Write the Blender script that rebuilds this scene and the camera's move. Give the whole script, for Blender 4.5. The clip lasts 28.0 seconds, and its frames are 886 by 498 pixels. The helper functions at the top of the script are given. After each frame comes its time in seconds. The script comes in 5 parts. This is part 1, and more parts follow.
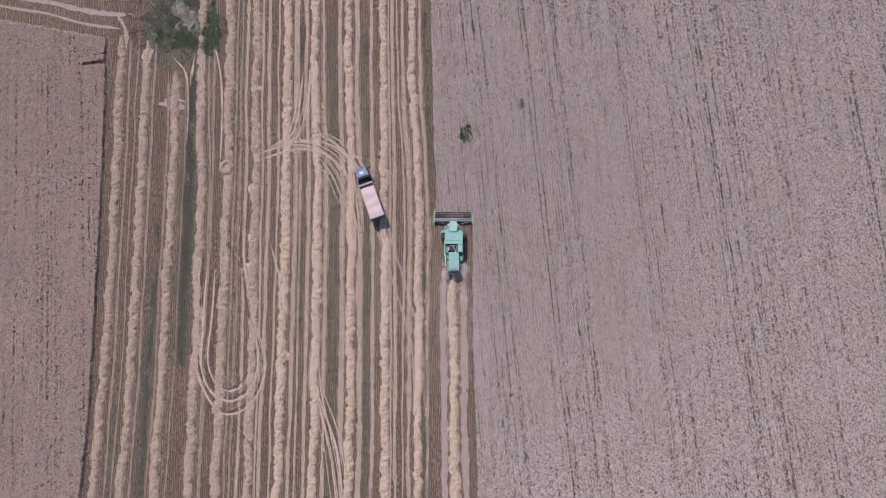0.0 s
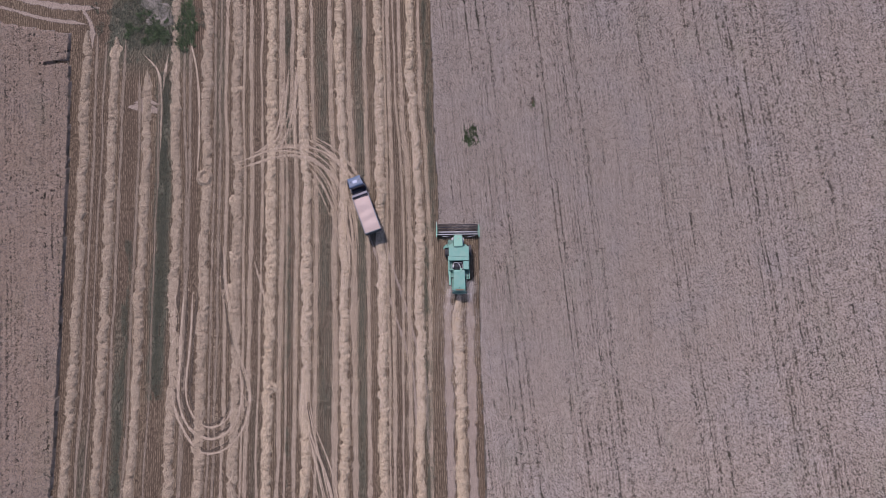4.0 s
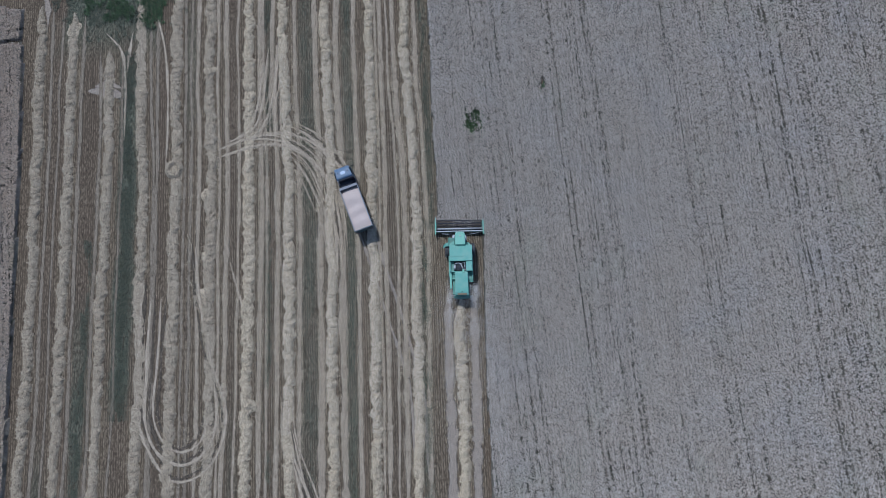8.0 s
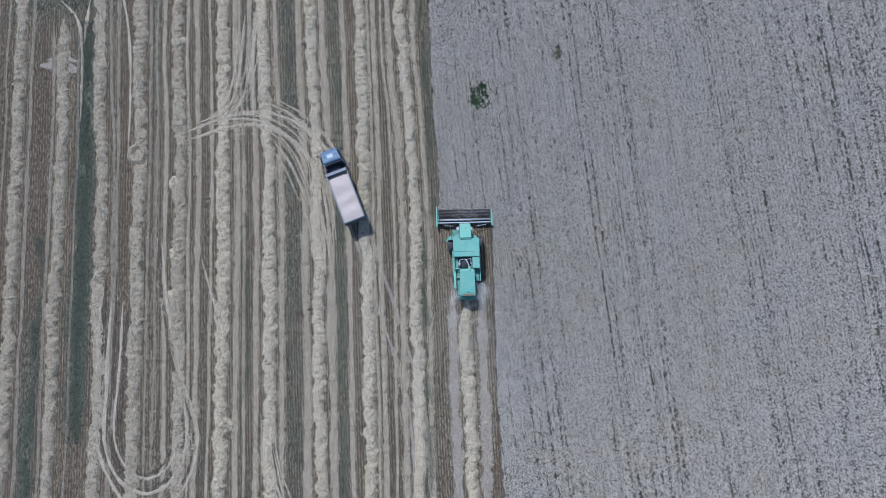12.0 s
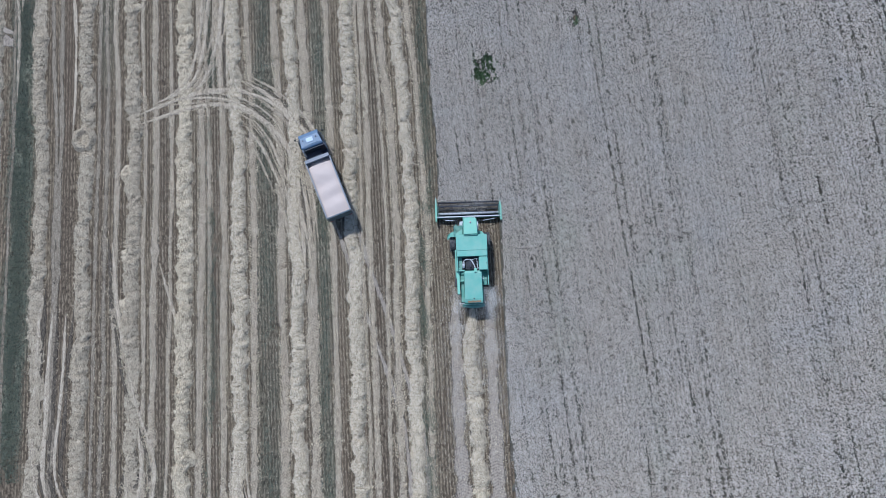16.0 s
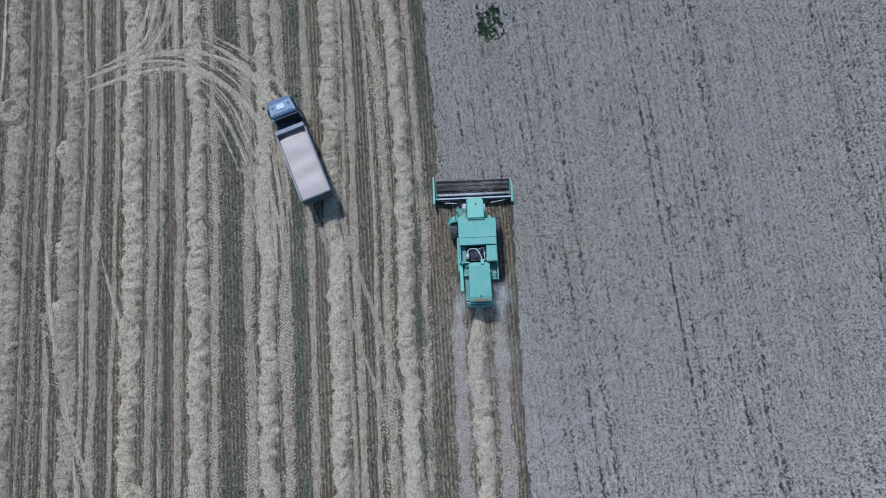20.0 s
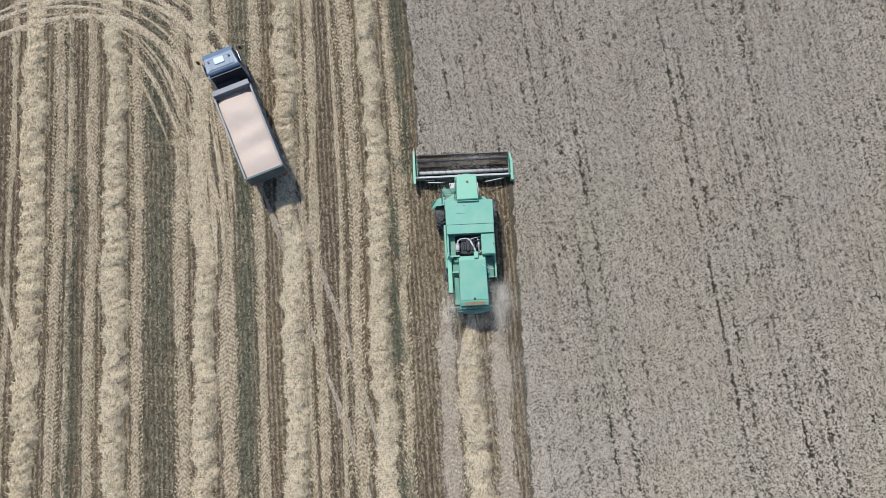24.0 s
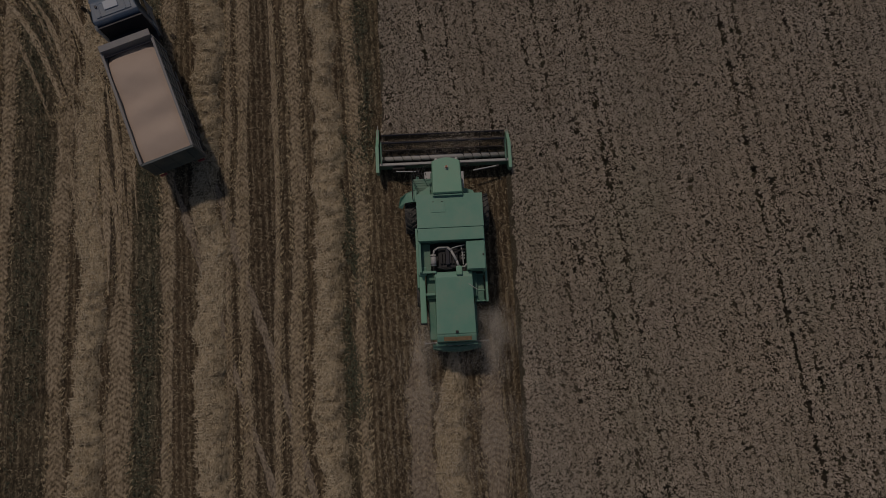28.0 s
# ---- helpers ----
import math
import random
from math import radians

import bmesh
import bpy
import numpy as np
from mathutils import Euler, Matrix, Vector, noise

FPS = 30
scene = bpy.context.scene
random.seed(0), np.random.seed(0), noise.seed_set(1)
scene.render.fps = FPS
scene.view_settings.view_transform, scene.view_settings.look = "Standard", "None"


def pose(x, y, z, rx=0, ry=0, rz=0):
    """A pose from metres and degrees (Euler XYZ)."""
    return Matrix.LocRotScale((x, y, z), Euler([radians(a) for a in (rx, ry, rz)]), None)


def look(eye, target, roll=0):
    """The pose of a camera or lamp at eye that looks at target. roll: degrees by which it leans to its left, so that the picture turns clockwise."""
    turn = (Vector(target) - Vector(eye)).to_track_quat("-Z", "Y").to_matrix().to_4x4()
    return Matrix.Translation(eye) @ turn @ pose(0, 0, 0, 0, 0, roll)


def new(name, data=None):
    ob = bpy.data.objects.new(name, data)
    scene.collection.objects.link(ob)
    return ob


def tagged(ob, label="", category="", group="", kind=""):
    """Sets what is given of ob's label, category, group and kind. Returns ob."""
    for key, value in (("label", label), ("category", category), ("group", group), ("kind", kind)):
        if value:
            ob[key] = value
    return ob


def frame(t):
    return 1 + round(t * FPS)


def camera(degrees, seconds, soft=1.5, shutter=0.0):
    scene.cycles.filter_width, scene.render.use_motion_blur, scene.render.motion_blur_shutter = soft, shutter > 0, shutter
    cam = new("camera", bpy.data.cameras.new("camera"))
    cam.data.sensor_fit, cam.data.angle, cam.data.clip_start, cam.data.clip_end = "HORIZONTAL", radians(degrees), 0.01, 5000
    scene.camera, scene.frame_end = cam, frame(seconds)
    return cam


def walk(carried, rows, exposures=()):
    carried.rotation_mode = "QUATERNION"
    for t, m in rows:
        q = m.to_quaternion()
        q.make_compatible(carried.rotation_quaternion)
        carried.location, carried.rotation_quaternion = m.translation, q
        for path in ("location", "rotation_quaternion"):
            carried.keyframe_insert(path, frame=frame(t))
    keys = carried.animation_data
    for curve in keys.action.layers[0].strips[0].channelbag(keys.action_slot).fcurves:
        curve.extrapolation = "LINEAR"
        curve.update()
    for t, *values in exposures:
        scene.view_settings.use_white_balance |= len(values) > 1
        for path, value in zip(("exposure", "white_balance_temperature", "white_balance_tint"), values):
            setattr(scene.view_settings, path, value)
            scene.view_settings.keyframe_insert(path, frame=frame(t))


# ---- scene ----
# The camera sinks over the harvester; the lens is one throughout.
cam = camera(70, 28.0, 0.7)
walk(cam, [
    (0, pose(-0.56, -20.42, 105.45, 8.57, 0.54, 0.03)),
    (0.5, pose(-0.70, -19.66, 104.18, 8.59, 0.58, -0.10)),
    (1, pose(-0.78, -18.91, 102.89, 8.56, 0.62, -0.21)),
    (1.5, pose(-0.79, -18.19, 101.60, 8.47, 0.64, -0.30)),
    (2, pose(-0.78, -17.52, 100.29, 8.37, 0.64, -0.38)),
    (2.5, pose(-0.80, -16.90, 98.97, 8.28, 0.67, -0.45)),
    (3, pose(-0.86, -16.35, 97.64, 8.20, 0.72, -0.51)),
    (3.5, pose(-0.93, -15.87, 96.32, 8.10, 0.78, -0.56)),
    (5.5, pose(-1.16, -14.95, 90.95, 8.12, 0.67, -0.82)),
    (6, pose(-1.23, -14.72, 89.63, 8.08, 0.66, -0.88)),
    (7, pose(-1.29, -14.37, 86.95, 8.02, 0.69, -0.96)),
    (8, pose(-1.31, -14.12, 84.28, 8.08, 0.69, -1.07)),
    (9, pose(-1.44, -13.84, 81.63, 8.03, 0.67, -1.14)),
    (10, pose(-1.54, -13.46, 78.98, 7.87, 0.67, -1.18)),
    (11, pose(-1.66, -13.10, 76.29, 7.73, 0.71, -1.30)),
    (12, pose(-1.74, -12.74, 73.55, 7.66, 0.73, -1.42)),
    (12.5, pose(-1.75, -12.51, 72.17, 7.60, 0.72, -1.47)),
    (14.5, pose(-1.93, -11.58, 66.67, 7.37, 0.68, -1.66)),
    (15, pose(-2.13, -11.61, 65.31, 7.54, 0.56, -1.74)),
    (16, pose(-2.46, -11.75, 62.57, 8.01, 0.32, -2.00)),
    (17, pose(-2.64, -11.78, 59.82, 8.39, 0.20, -2.22)),
    (18, pose(-2.49, -11.77, 57.14, 8.57, 0.28, -2.31)),
    (19, pose(-2.43, -11.85, 54.46, 8.65, 0.39, -2.40)),
    (20, pose(-2.45, -11.87, 51.74, 8.75, 0.45, -2.49)),
    (21, pose(-2.28, -11.87, 49.03, 8.79, 0.46, -2.62)),
    (21.5, pose(-2.18, -11.81, 47.67, 8.80, 0.43, -2.67)),
    (23.5, pose(-2.72, -10.93, 42.63, 8.68, -1.00, -2.99)),
    (24, pose(-2.52, -10.95, 41.28, 8.87, -1.05, -3.02)),
    (25, pose(-2.06, -11.23, 38.56, 9.34, -1.06, -2.98)),
    (26, pose(-1.48, -10.98, 35.86, 9.70, -0.97, -2.91)),
    (27, pose(-1.03, -10.21, 33.20, 9.74, -0.86, -2.88)),
    (27.5, pose(-0.86, -9.69, 31.84, 9.69, -0.79, -2.89)),
    (28, pose(-0.74, -9.15, 30.45, 9.65, -0.73, -2.88)),
], exposures=[
    (0, -0.15, 6170, 35), (3, -0.33, 6150, 35), (6, -0.55, 6000, 33), (6.5, -0.57, 5300, 14), (8, -0.57, 5130, 10), (10, -0.37, 5030, 9), (12, -0.25, 5050, 9), (15, -0.08, 5130, 9), (19, -0.32, 5030, 8), (21, -0.43, 4950, 8), (21.5, -0.40, 4930, 7), (23.5, -0.03, 5900, 7), (25, 0.08, 6450, 9), (26, -0.32, 6900, 10), (27, -1.3, 7400, 14), (28, -2.5, 7700, 19),
])

# ---- light ----
SUN_AZ, SUN_EL = radians(-26), radians(57)
world = bpy.data.worlds.new("sky")
scene.world = world
world.use_nodes = True
sky = world.node_tree.nodes.new("ShaderNodeTexSky")
sky.sky_type, sky.sun_disc = "NISHITA", False
sky.sun_elevation, sky.sun_rotation = SUN_EL, SUN_AZ
back = world.node_tree.nodes["Background"]
back.inputs["Strength"].default_value = 0.12
world.node_tree.links.new(sky.outputs[0], back.inputs["Color"])
lamp = bpy.data.lights.new("sun", "SUN")
lamp.energy, lamp.angle, lamp.color = 3.5, radians(3.5), (1.0, 0.97, 0.92)
sun = new("sun", lamp)
to_sun = Vector((math.sin(SUN_AZ) * math.cos(SUN_EL), math.cos(SUN_AZ) * math.cos(SUN_EL), math.sin(SUN_EL)))
sun.matrix_world = look(to_sun * 200, (0, 0, 0))


# ---- materials ----
def nodes_of(name, rough=0.8, metal=0.0):
    m = bpy.data.materials.new(name)
    m.use_nodes = True
    n = m.node_tree
    p = n.nodes["Principled BSDF"]
    p.inputs["Roughness"].default_value = rough
    p.inputs["Metallic"].default_value = metal
    return m, n, p


def noise_tex(n, scale, detail=4.0, stretch=(1, 1, 1), kind="Object", rough=0.6):
    c = n.nodes.new("ShaderNodeTexCoord")
    mp = n.nodes.new("ShaderNodeMapping")
    mp.inputs["Scale"].default_value = stretch
    t = n.nodes.new("ShaderNodeTexNoise")
    t.inputs["Scale"].default_value, t.inputs["Detail"].default_value = scale, detail
    t.inputs["Roughness"].default_value = rough
    n.links.new(c.outputs[kind], mp.inputs[0])
    n.links.new(mp.outputs[0], t.inputs["Vector"])
    return t.outputs["Fac"]


def ramp(n, fac, *stops):
    r = n.nodes.new("ShaderNodeValToRGB")
    e = r.color_ramp.elements
    while len(e) < len(stops):
        e.new(0.5)
    for k, (pos, col) in enumerate(stops):
        e[k].position = pos
        e[k].color = (*col, 1) if len(col) == 3 else col
    n.links.new(fac, r.inputs[0])
    return r.outputs[0]


def mixed(n, fac, a, b, how="MIX"):
    m = n.nodes.new("ShaderNodeMix")
    m.data_type, m.blend_type = "RGBA", how
    for sock, v in ((m.inputs[0], fac), (m.inputs[6], a), (m.inputs[7], b)):
        if isinstance(v, (int, float)):
            sock.default_value = v
        elif isinstance(v, tuple):
            sock.default_value = (*v, 1)
        else:
            n.links.new(v, sock)
    return m.outputs[2]


def math_node(n, op, a, b=0.0):
    m = n.nodes.new("ShaderNodeMath")
    m.operation = op
    for sock, v in zip(m.inputs, (a, b)):
        if isinstance(v, (int, float)):
            sock.default_value = v
        else:
            n.links.new(v, sock)
    return m.outputs[0]


def bump(n, p, height, strength=0.5, dist=0.02):
    b = n.nodes.new("ShaderNodeBump")
    b.inputs["Strength"].default_value, b.inputs["Distance"].default_value = strength, dist
    n.links.new(height, b.inputs["Height"])
    n.links.new(b.outputs[0], p.inputs["Normal"])


def grey(v):
    return (v, v, v)


def paint(name, col, rough=0.45, wear=0.25, dust=(0.42, 0.36, 0.28), metal=0.0, dust_amount=0.35, scale=1.3):
    """Painted sheet metal under field dust."""
    m, n, p = nodes_of(name, rough, metal)
    big = noise_tex(n, scale, 5)
    fine = noise_tex(n, 22, 6)
    dark = tuple(c * (1 - wear) for c in col)
    c = mixed(n, big, dark, tuple(min(1, v * (1 + wear * 0.5)) for v in col))
    mask = ramp(n, math_node(n, "MULTIPLY", big, fine), (0.18, grey(0)), (0.42, grey(dust_amount)))
    c = mixed(n, mask, c, dust)
    n.links.new(c, p.inputs["Base Color"])
    n.links.new(ramp(n, fine, (0.3, grey(rough - 0.1)), (0.7, grey(min(1, rough + 0.2)))), p.inputs["Roughness"])
    bump(n, p, noise_tex(n, 5, 3), 0.12, 0.01)
    return m


def straw(name, dark, mid, light, island=False, fibre=(1, 0.25, 1), bump_to=0.05):
    """Loose straw: fibres, lumps, pale and brown blotches, and pits with their shade in the colour."""
    m, n, p = nodes_of(name, 0.85)
    p.inputs["Specular IOR Level"].default_value = 0.2
    lump = noise_tex(n, 2.2, 6)
    fib = noise_tex(n, 14, 5, fibre, rough=0.75)
    c = ramp(n, fib, (0.38, dark), (0.46, mid), (0.57, light))
    c = mixed(n, ramp(n, lump, (0.50, grey(0)), (0.66, grey(0.5))), c, light)
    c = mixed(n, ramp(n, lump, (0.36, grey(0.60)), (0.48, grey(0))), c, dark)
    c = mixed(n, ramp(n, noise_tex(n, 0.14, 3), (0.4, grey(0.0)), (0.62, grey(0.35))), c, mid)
    # low spots of the bump are shaded dark in the colour, high ones lightened
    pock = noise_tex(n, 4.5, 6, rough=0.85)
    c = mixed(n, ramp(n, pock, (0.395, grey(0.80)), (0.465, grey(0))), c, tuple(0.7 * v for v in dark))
    c = mixed(n, ramp(n, pock, (0.51, grey(0)), (0.60, grey(0.5))), c, light)
    if island:
        g = n.nodes.new("ShaderNodeNewGeometry")
        c = mixed(n, 0.75, c, ramp(n, g.outputs["Random Per Island"], (0.0, dark), (0.3, mid), (1.0, light)))
    n.links.new(c, p.inputs["Base Color"])
    bump(n, p, math_node(n, "ADD", fib, pock), 1.0, bump_to)
    return m


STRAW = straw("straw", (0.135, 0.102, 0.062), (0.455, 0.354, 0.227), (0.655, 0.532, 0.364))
STUBBLE_BLADES = straw("stubble_blades", (0.083, 0.065, 0.044), (0.38, 0.310, 0.206), (0.66, 0.555, 0.385), True)
TRACK_BLADES = straw("track_blades", (0.27, 0.205, 0.128), (0.66, 0.513, 0.330), (0.90, 0.782, 0.535), True)
STRAW_BLADES = straw("straw_blades", (0.48, 0.385, 0.262), (0.74, 0.618, 0.44), (0.86, 0.742, 0.56), True)
# darker straw tones for the windrows and tracks on the left of the field
MUTED_STRAW = straw("muted_straw", (0.10, 0.077, 0.049), (0.345, 0.268, 0.175), (0.525, 0.424, 0.293))
MUTED_BLADES = straw("muted_blades", (0.20, 0.152, 0.098), (0.50, 0.392, 0.258), (0.72, 0.61, 0.43), True)


def stubble_material():
    """Cut stubble in drilled lines over brown soil, with chaff, brown bare strips and green regrowth."""
    m, n, p = nodes_of("stubble", 0.95)
    p.inputs["Specular IOR Level"].default_value = 0.12

    def strip(name):
        a = n.nodes.new("ShaderNodeAttribute")
        a.attribute_name = name
        return a.outputs["Fac"]

    spots = noise_tex(n, 4.4, 6, (1, 0.40, 1), rough=0.8)
    c = ramp(n, spots, (0.415, (0.047, 0.035, 0.023)), (0.49, (0.185, 0.137, 0.091)), (0.575, (0.430, 0.326, 0.223)))
    lines = noise_tex(n, 3.2, 5, (1.0, 0.06, 1), rough=0.8)
    c = mixed(n, ramp(n, lines, (0.40, grey(0.6)), (0.5, grey(0))), c, (0.111, 0.078, 0.056))
    c = mixed(n, ramp(n, lines, (0.51, grey(0)), (0.60, grey(0.5))), c, (0.361, 0.269, 0.183))
    wide = noise_tex(n, 0.9, 3, (1.0, 0.012, 1))
    c = mixed(n, ramp(n, wide, (0.52, grey(0)), (0.64, grey(0.45))), c, (0.214, 0.144, 0.101))
    dull = ramp(n, spots, (0.415, (0.044, 0.031, 0.021)), (0.49, (0.128, 0.089, 0.063)), (0.575, (0.309, 0.229, 0.163)))
    c = mixed(n, math_node(n, "MULTIPLY", strip("brown"), 0.8), c, dull)
    leafy = ramp(n, spots, (0.415, (0.031, 0.037, 0.028)), (0.49, (0.084, 0.096, 0.070)), (0.575, (0.216, 0.215, 0.154)))
    patchy = ramp(n, noise_tex(n, 0.6, 4, (1, 0.22, 1)), (0.30, grey(0.6)), (0.55, grey(1)))
    co = n.nodes.new("ShaderNodeTexCoord")
    xyz = n.nodes.new("ShaderNodeSeparateXYZ")
    n.links.new(co.outputs["Object"], xyz.inputs[0])
    drill = math_node(n, "ADD", xyz.outputs[0], math_node(n, "ADD", math_node(n, "MULTIPLY", xyz.outputs[1], 0.03), math_node(n, "MULTIPLY", noise_tex(n, 0.8, 4), 0.18)))
    drill = math_node(n, "SINE", math_node(n, "MULTIPLY", drill, 2 * math.pi / 0.30))
    drill = math_node(n, "ADD", math_node(n, "MULTIPLY", drill, 0.5), math_node(n, "MULTIPLY", noise_tex(n, 9, 3, (1, 0.8, 1)), 1.4))
    c = mixed(n, math_node(n, "MULTIPLY", ramp(n, drill, (0.55, grey(0.9)), (0.95, grey(0))), ramp(n, noise_tex(n, 0.5, 3, (1, 0.2, 1)), (0.38, grey(0.45)), (0.62, grey(0.85)))), c, (0.080, 0.057, 0.041))
    c = mixed(n, math_node(n, "MULTIPLY", strip("green"), patchy), c, leafy)
    stalk = noise_tex(n, 10, 5, (1, 0.65, 1), rough=0.8)
    c = mixed(n, ramp(n, stalk, (0.40, grey(0.65)), (0.48, grey(0))), c, (0.065, 0.047, 0.034))
    c = mixed(n, ramp(n, stalk, (0.52, grey(0)), (0.63, grey(0.5))), c, (0.447, 0.342, 0.248))
    n.links.new(mixed(n, 1.0, c, (0.90, 0.912, 0.85), "MULTIPLY"), p.inputs["Base Color"])
    bump(n, p, math_node(n, "ADD", spots, stalk), 0.8, 0.10)
    return m


def track_material(name, cover, c0, c1, c2):
    """Straw pressed flat by lugged tyres: a herringbone along the strip."""
    m, n, p = nodes_of(name, 0.9)
    p.inputs["Specular IOR Level"].default_value = 0.2
    uv = n.nodes.new("ShaderNodeUVMap")
    s = n.nodes.new("ShaderNodeSeparateXYZ")
    n.links.new(uv.outputs[0], s.inputs[0])
    across = math_node(n, "ABSOLUTE", s.outputs[0])
    wob = math_node(n, "MULTIPLY", noise_tex(n, 3.5, 3), 0.22)
    run = math_node(n, "ADD", math_node(n, "ADD", s.outputs[1], math_node(n, "MULTIPLY", across, -0.42)), wob)
    lug = math_node(n, "SINE", math_node(n, "MULTIPLY", run, 2 * math.pi / 0.27))
    spots = noise_tex(n, 11, 6, (1, 0.5, 1), rough=0.75)
    mix = math_node(n, "ADD", math_node(n, "MULTIPLY", lug, 0.06), math_node(n, "ADD", spots, math_node(n, "MULTIPLY", math_node(n, "SUBTRACT", noise_tex(n, 4, 4, (1, 0.4, 1), rough=0.8), 0.5), 0.45)))
    c = ramp(n, mix, (0.35, c0), (0.48, c1), (0.64, c2))
    n.links.new(c, p.inputs["Base Color"])
    # thin at the ragged rim and in places: the stubble shows through
    edge = math_node(n, "SUBTRACT", 1.0, across)
    thin = math_node(n, "ADD", math_node(n, "MULTIPLY", edge, 0.9), math_node(n, "SUBTRACT", noise_tex(n, 6, 5, (1, 0.35, 1)), cover))
    thin = math_node(n, "ADD", thin, math_node(n, "MULTIPLY", math_node(n, "SUBTRACT", noise_tex(n, 0.35, 3), 0.5), 0.8))
    own = n.nodes.new("ShaderNodeObjectInfo").outputs["Random"]
    thin = math_node(n, "ADD", thin, math_node(n, "MULTIPLY", math_node(n, "SUBTRACT", own, 0.5), 0.25))
    n.links.new(ramp(n, thin, (0.16, grey(0)), (0.42, grey(1))), p.inputs["Alpha"])
    bump(n, p, mix, 0.9, 0.05)
    return m


def crop_material(name, tuft, tint=(1, 1, 1)):
    """Ripe standing wheat: grey-gold ears, with dark stems and soil in the gaps."""
    m, n, p = nodes_of(name, 0.9)
    p.inputs["Specular IOR Level"].default_value = 0.12
    field = noise_tex(n, 0.10, 5)
    if tuft:
        g = n.nodes.new("ShaderNodeNewGeometry")
        c = ramp(n, g.outputs["Random Per Island"], (0.0, (0.385, 0.325, 0.258)), (0.3, (0.483, 0.409, 0.327)), (0.7, (0.590, 0.506, 0.412)), (1.0, (0.700, 0.610, 0.510)))
    else:
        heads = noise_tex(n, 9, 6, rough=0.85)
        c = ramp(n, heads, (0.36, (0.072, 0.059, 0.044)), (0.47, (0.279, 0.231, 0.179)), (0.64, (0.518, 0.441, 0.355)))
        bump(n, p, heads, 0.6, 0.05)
    c = mixed(n, ramp(n, field, (0.46, grey(0)), (0.62, grey(0.22))), c, (0.525, 0.420, 0.304) if tuft else (0.315, 0.247, 0.173))
    c = mixed(n, ramp(n, field, (0.34, grey(0.20)), (0.46, grey(0))), c, (0.462, 0.441, 0.420) if tuft else (0.252, 0.236, 0.221))
    c = mixed(n, ramp(n, noise_tex(n, 0.16, 4, (1, 0.5, 1)), (0.56, grey(0)), (0.70, grey(0.25))), c, (0.378, 0.378, 0.252) if tuft else (0.168, 0.179, 0.105))
    patchy = noise_tex(n, 2.7, 4, rough=0.8)
    c = mixed(n, ramp(n, patchy, (0.40, grey(0.34)), (0.49, grey(0))), c, (0.21, 0.172, 0.132))
    c = mixed(n, ramp(n, patchy, (0.51, grey(0)), (0.62, grey(0.15))), c, (0.705, 0.614, 0.512))
    rows = noise_tex(n, 1.5, 3, (1.0, 0.03, 1))
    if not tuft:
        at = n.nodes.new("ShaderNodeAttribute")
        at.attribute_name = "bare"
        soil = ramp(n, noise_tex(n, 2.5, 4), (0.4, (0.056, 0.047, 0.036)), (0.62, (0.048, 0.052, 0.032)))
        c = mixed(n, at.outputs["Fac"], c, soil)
    c = mixed(n, ramp(n, rows, (0.50, grey(0)), (0.70, grey(0.25))), c, (0.228, 0.184, 0.132))
    n.links.new(mixed(n, 1.0, c, tint, "MULTIPLY"), p.inputs["Base Color"])
    return m


def leaf_material(name, dark, light):
    m, n, p = nodes_of(name, 0.7)
    g = n.nodes.new("ShaderNodeNewGeometry")
    c = ramp(n, g.outputs["Random Per Island"], (0.0, dark), (1.0, light))
    c = mixed(n, ramp(n, noise_tex(n, 0.7, 3), (0.45, grey(0)), (0.7, grey(0.5))), c, (0.10, 0.10, 0.055))
    n.links.new(c, p.inputs["Base Color"])
    return m


STUBBLE = stubble_material()
TRACK = track_material("pressed_straw", 0.44, (0.128, 0.096, 0.062), (0.328, 0.257, 0.173), (0.560, 0.451, 0.320))
DUSTY_TRACK = track_material("dusty_straw", 0.46, (0.178, 0.141, 0.106), (0.315, 0.251, 0.187), (0.468, 0.385, 0.293))
TURN_TRACK = track_material("swept_straw", 0.45, (0.164, 0.124, 0.082), (0.426, 0.335, 0.230), (0.640, 0.527, 0.382))
MUTED_TRACK = track_material("muted_track", 0.53, (0.085, 0.065, 0.043), (0.222, 0.174, 0.119), (0.40, 0.323, 0.229))
FURROW = track_material("scraped_furrow", 0.42, (0.036, 0.028, 0.020), (0.085, 0.066, 0.047), (0.20, 0.158, 0.11))
CROP_TUFT = crop_material("wheat_ears", True)
CROP_BED = crop_material("wheat_stems", False)
BROWN_TUFT = crop_material("brown_wheat_ears", True, (0.80, 0.73, 0.66))
WEED = leaf_material("weed_leaves", (0.04, 0.075, 0.03), (0.16, 0.225, 0.09))
DRY_WEED = leaf_material("regrowth_leaves", (0.075, 0.085, 0.055), (0.21, 0.21, 0.135))
CHAFF = straw("chaff", (0.60, 0.52, 0.43), (0.72, 0.64, 0.54), (0.84, 0.77, 0.67), True)
BARE = straw("bare_soil", (0.13, 0.115, 0.085), (0.26, 0.235, 0.185), (0.40, 0.36, 0.295), bump_to=0.03)


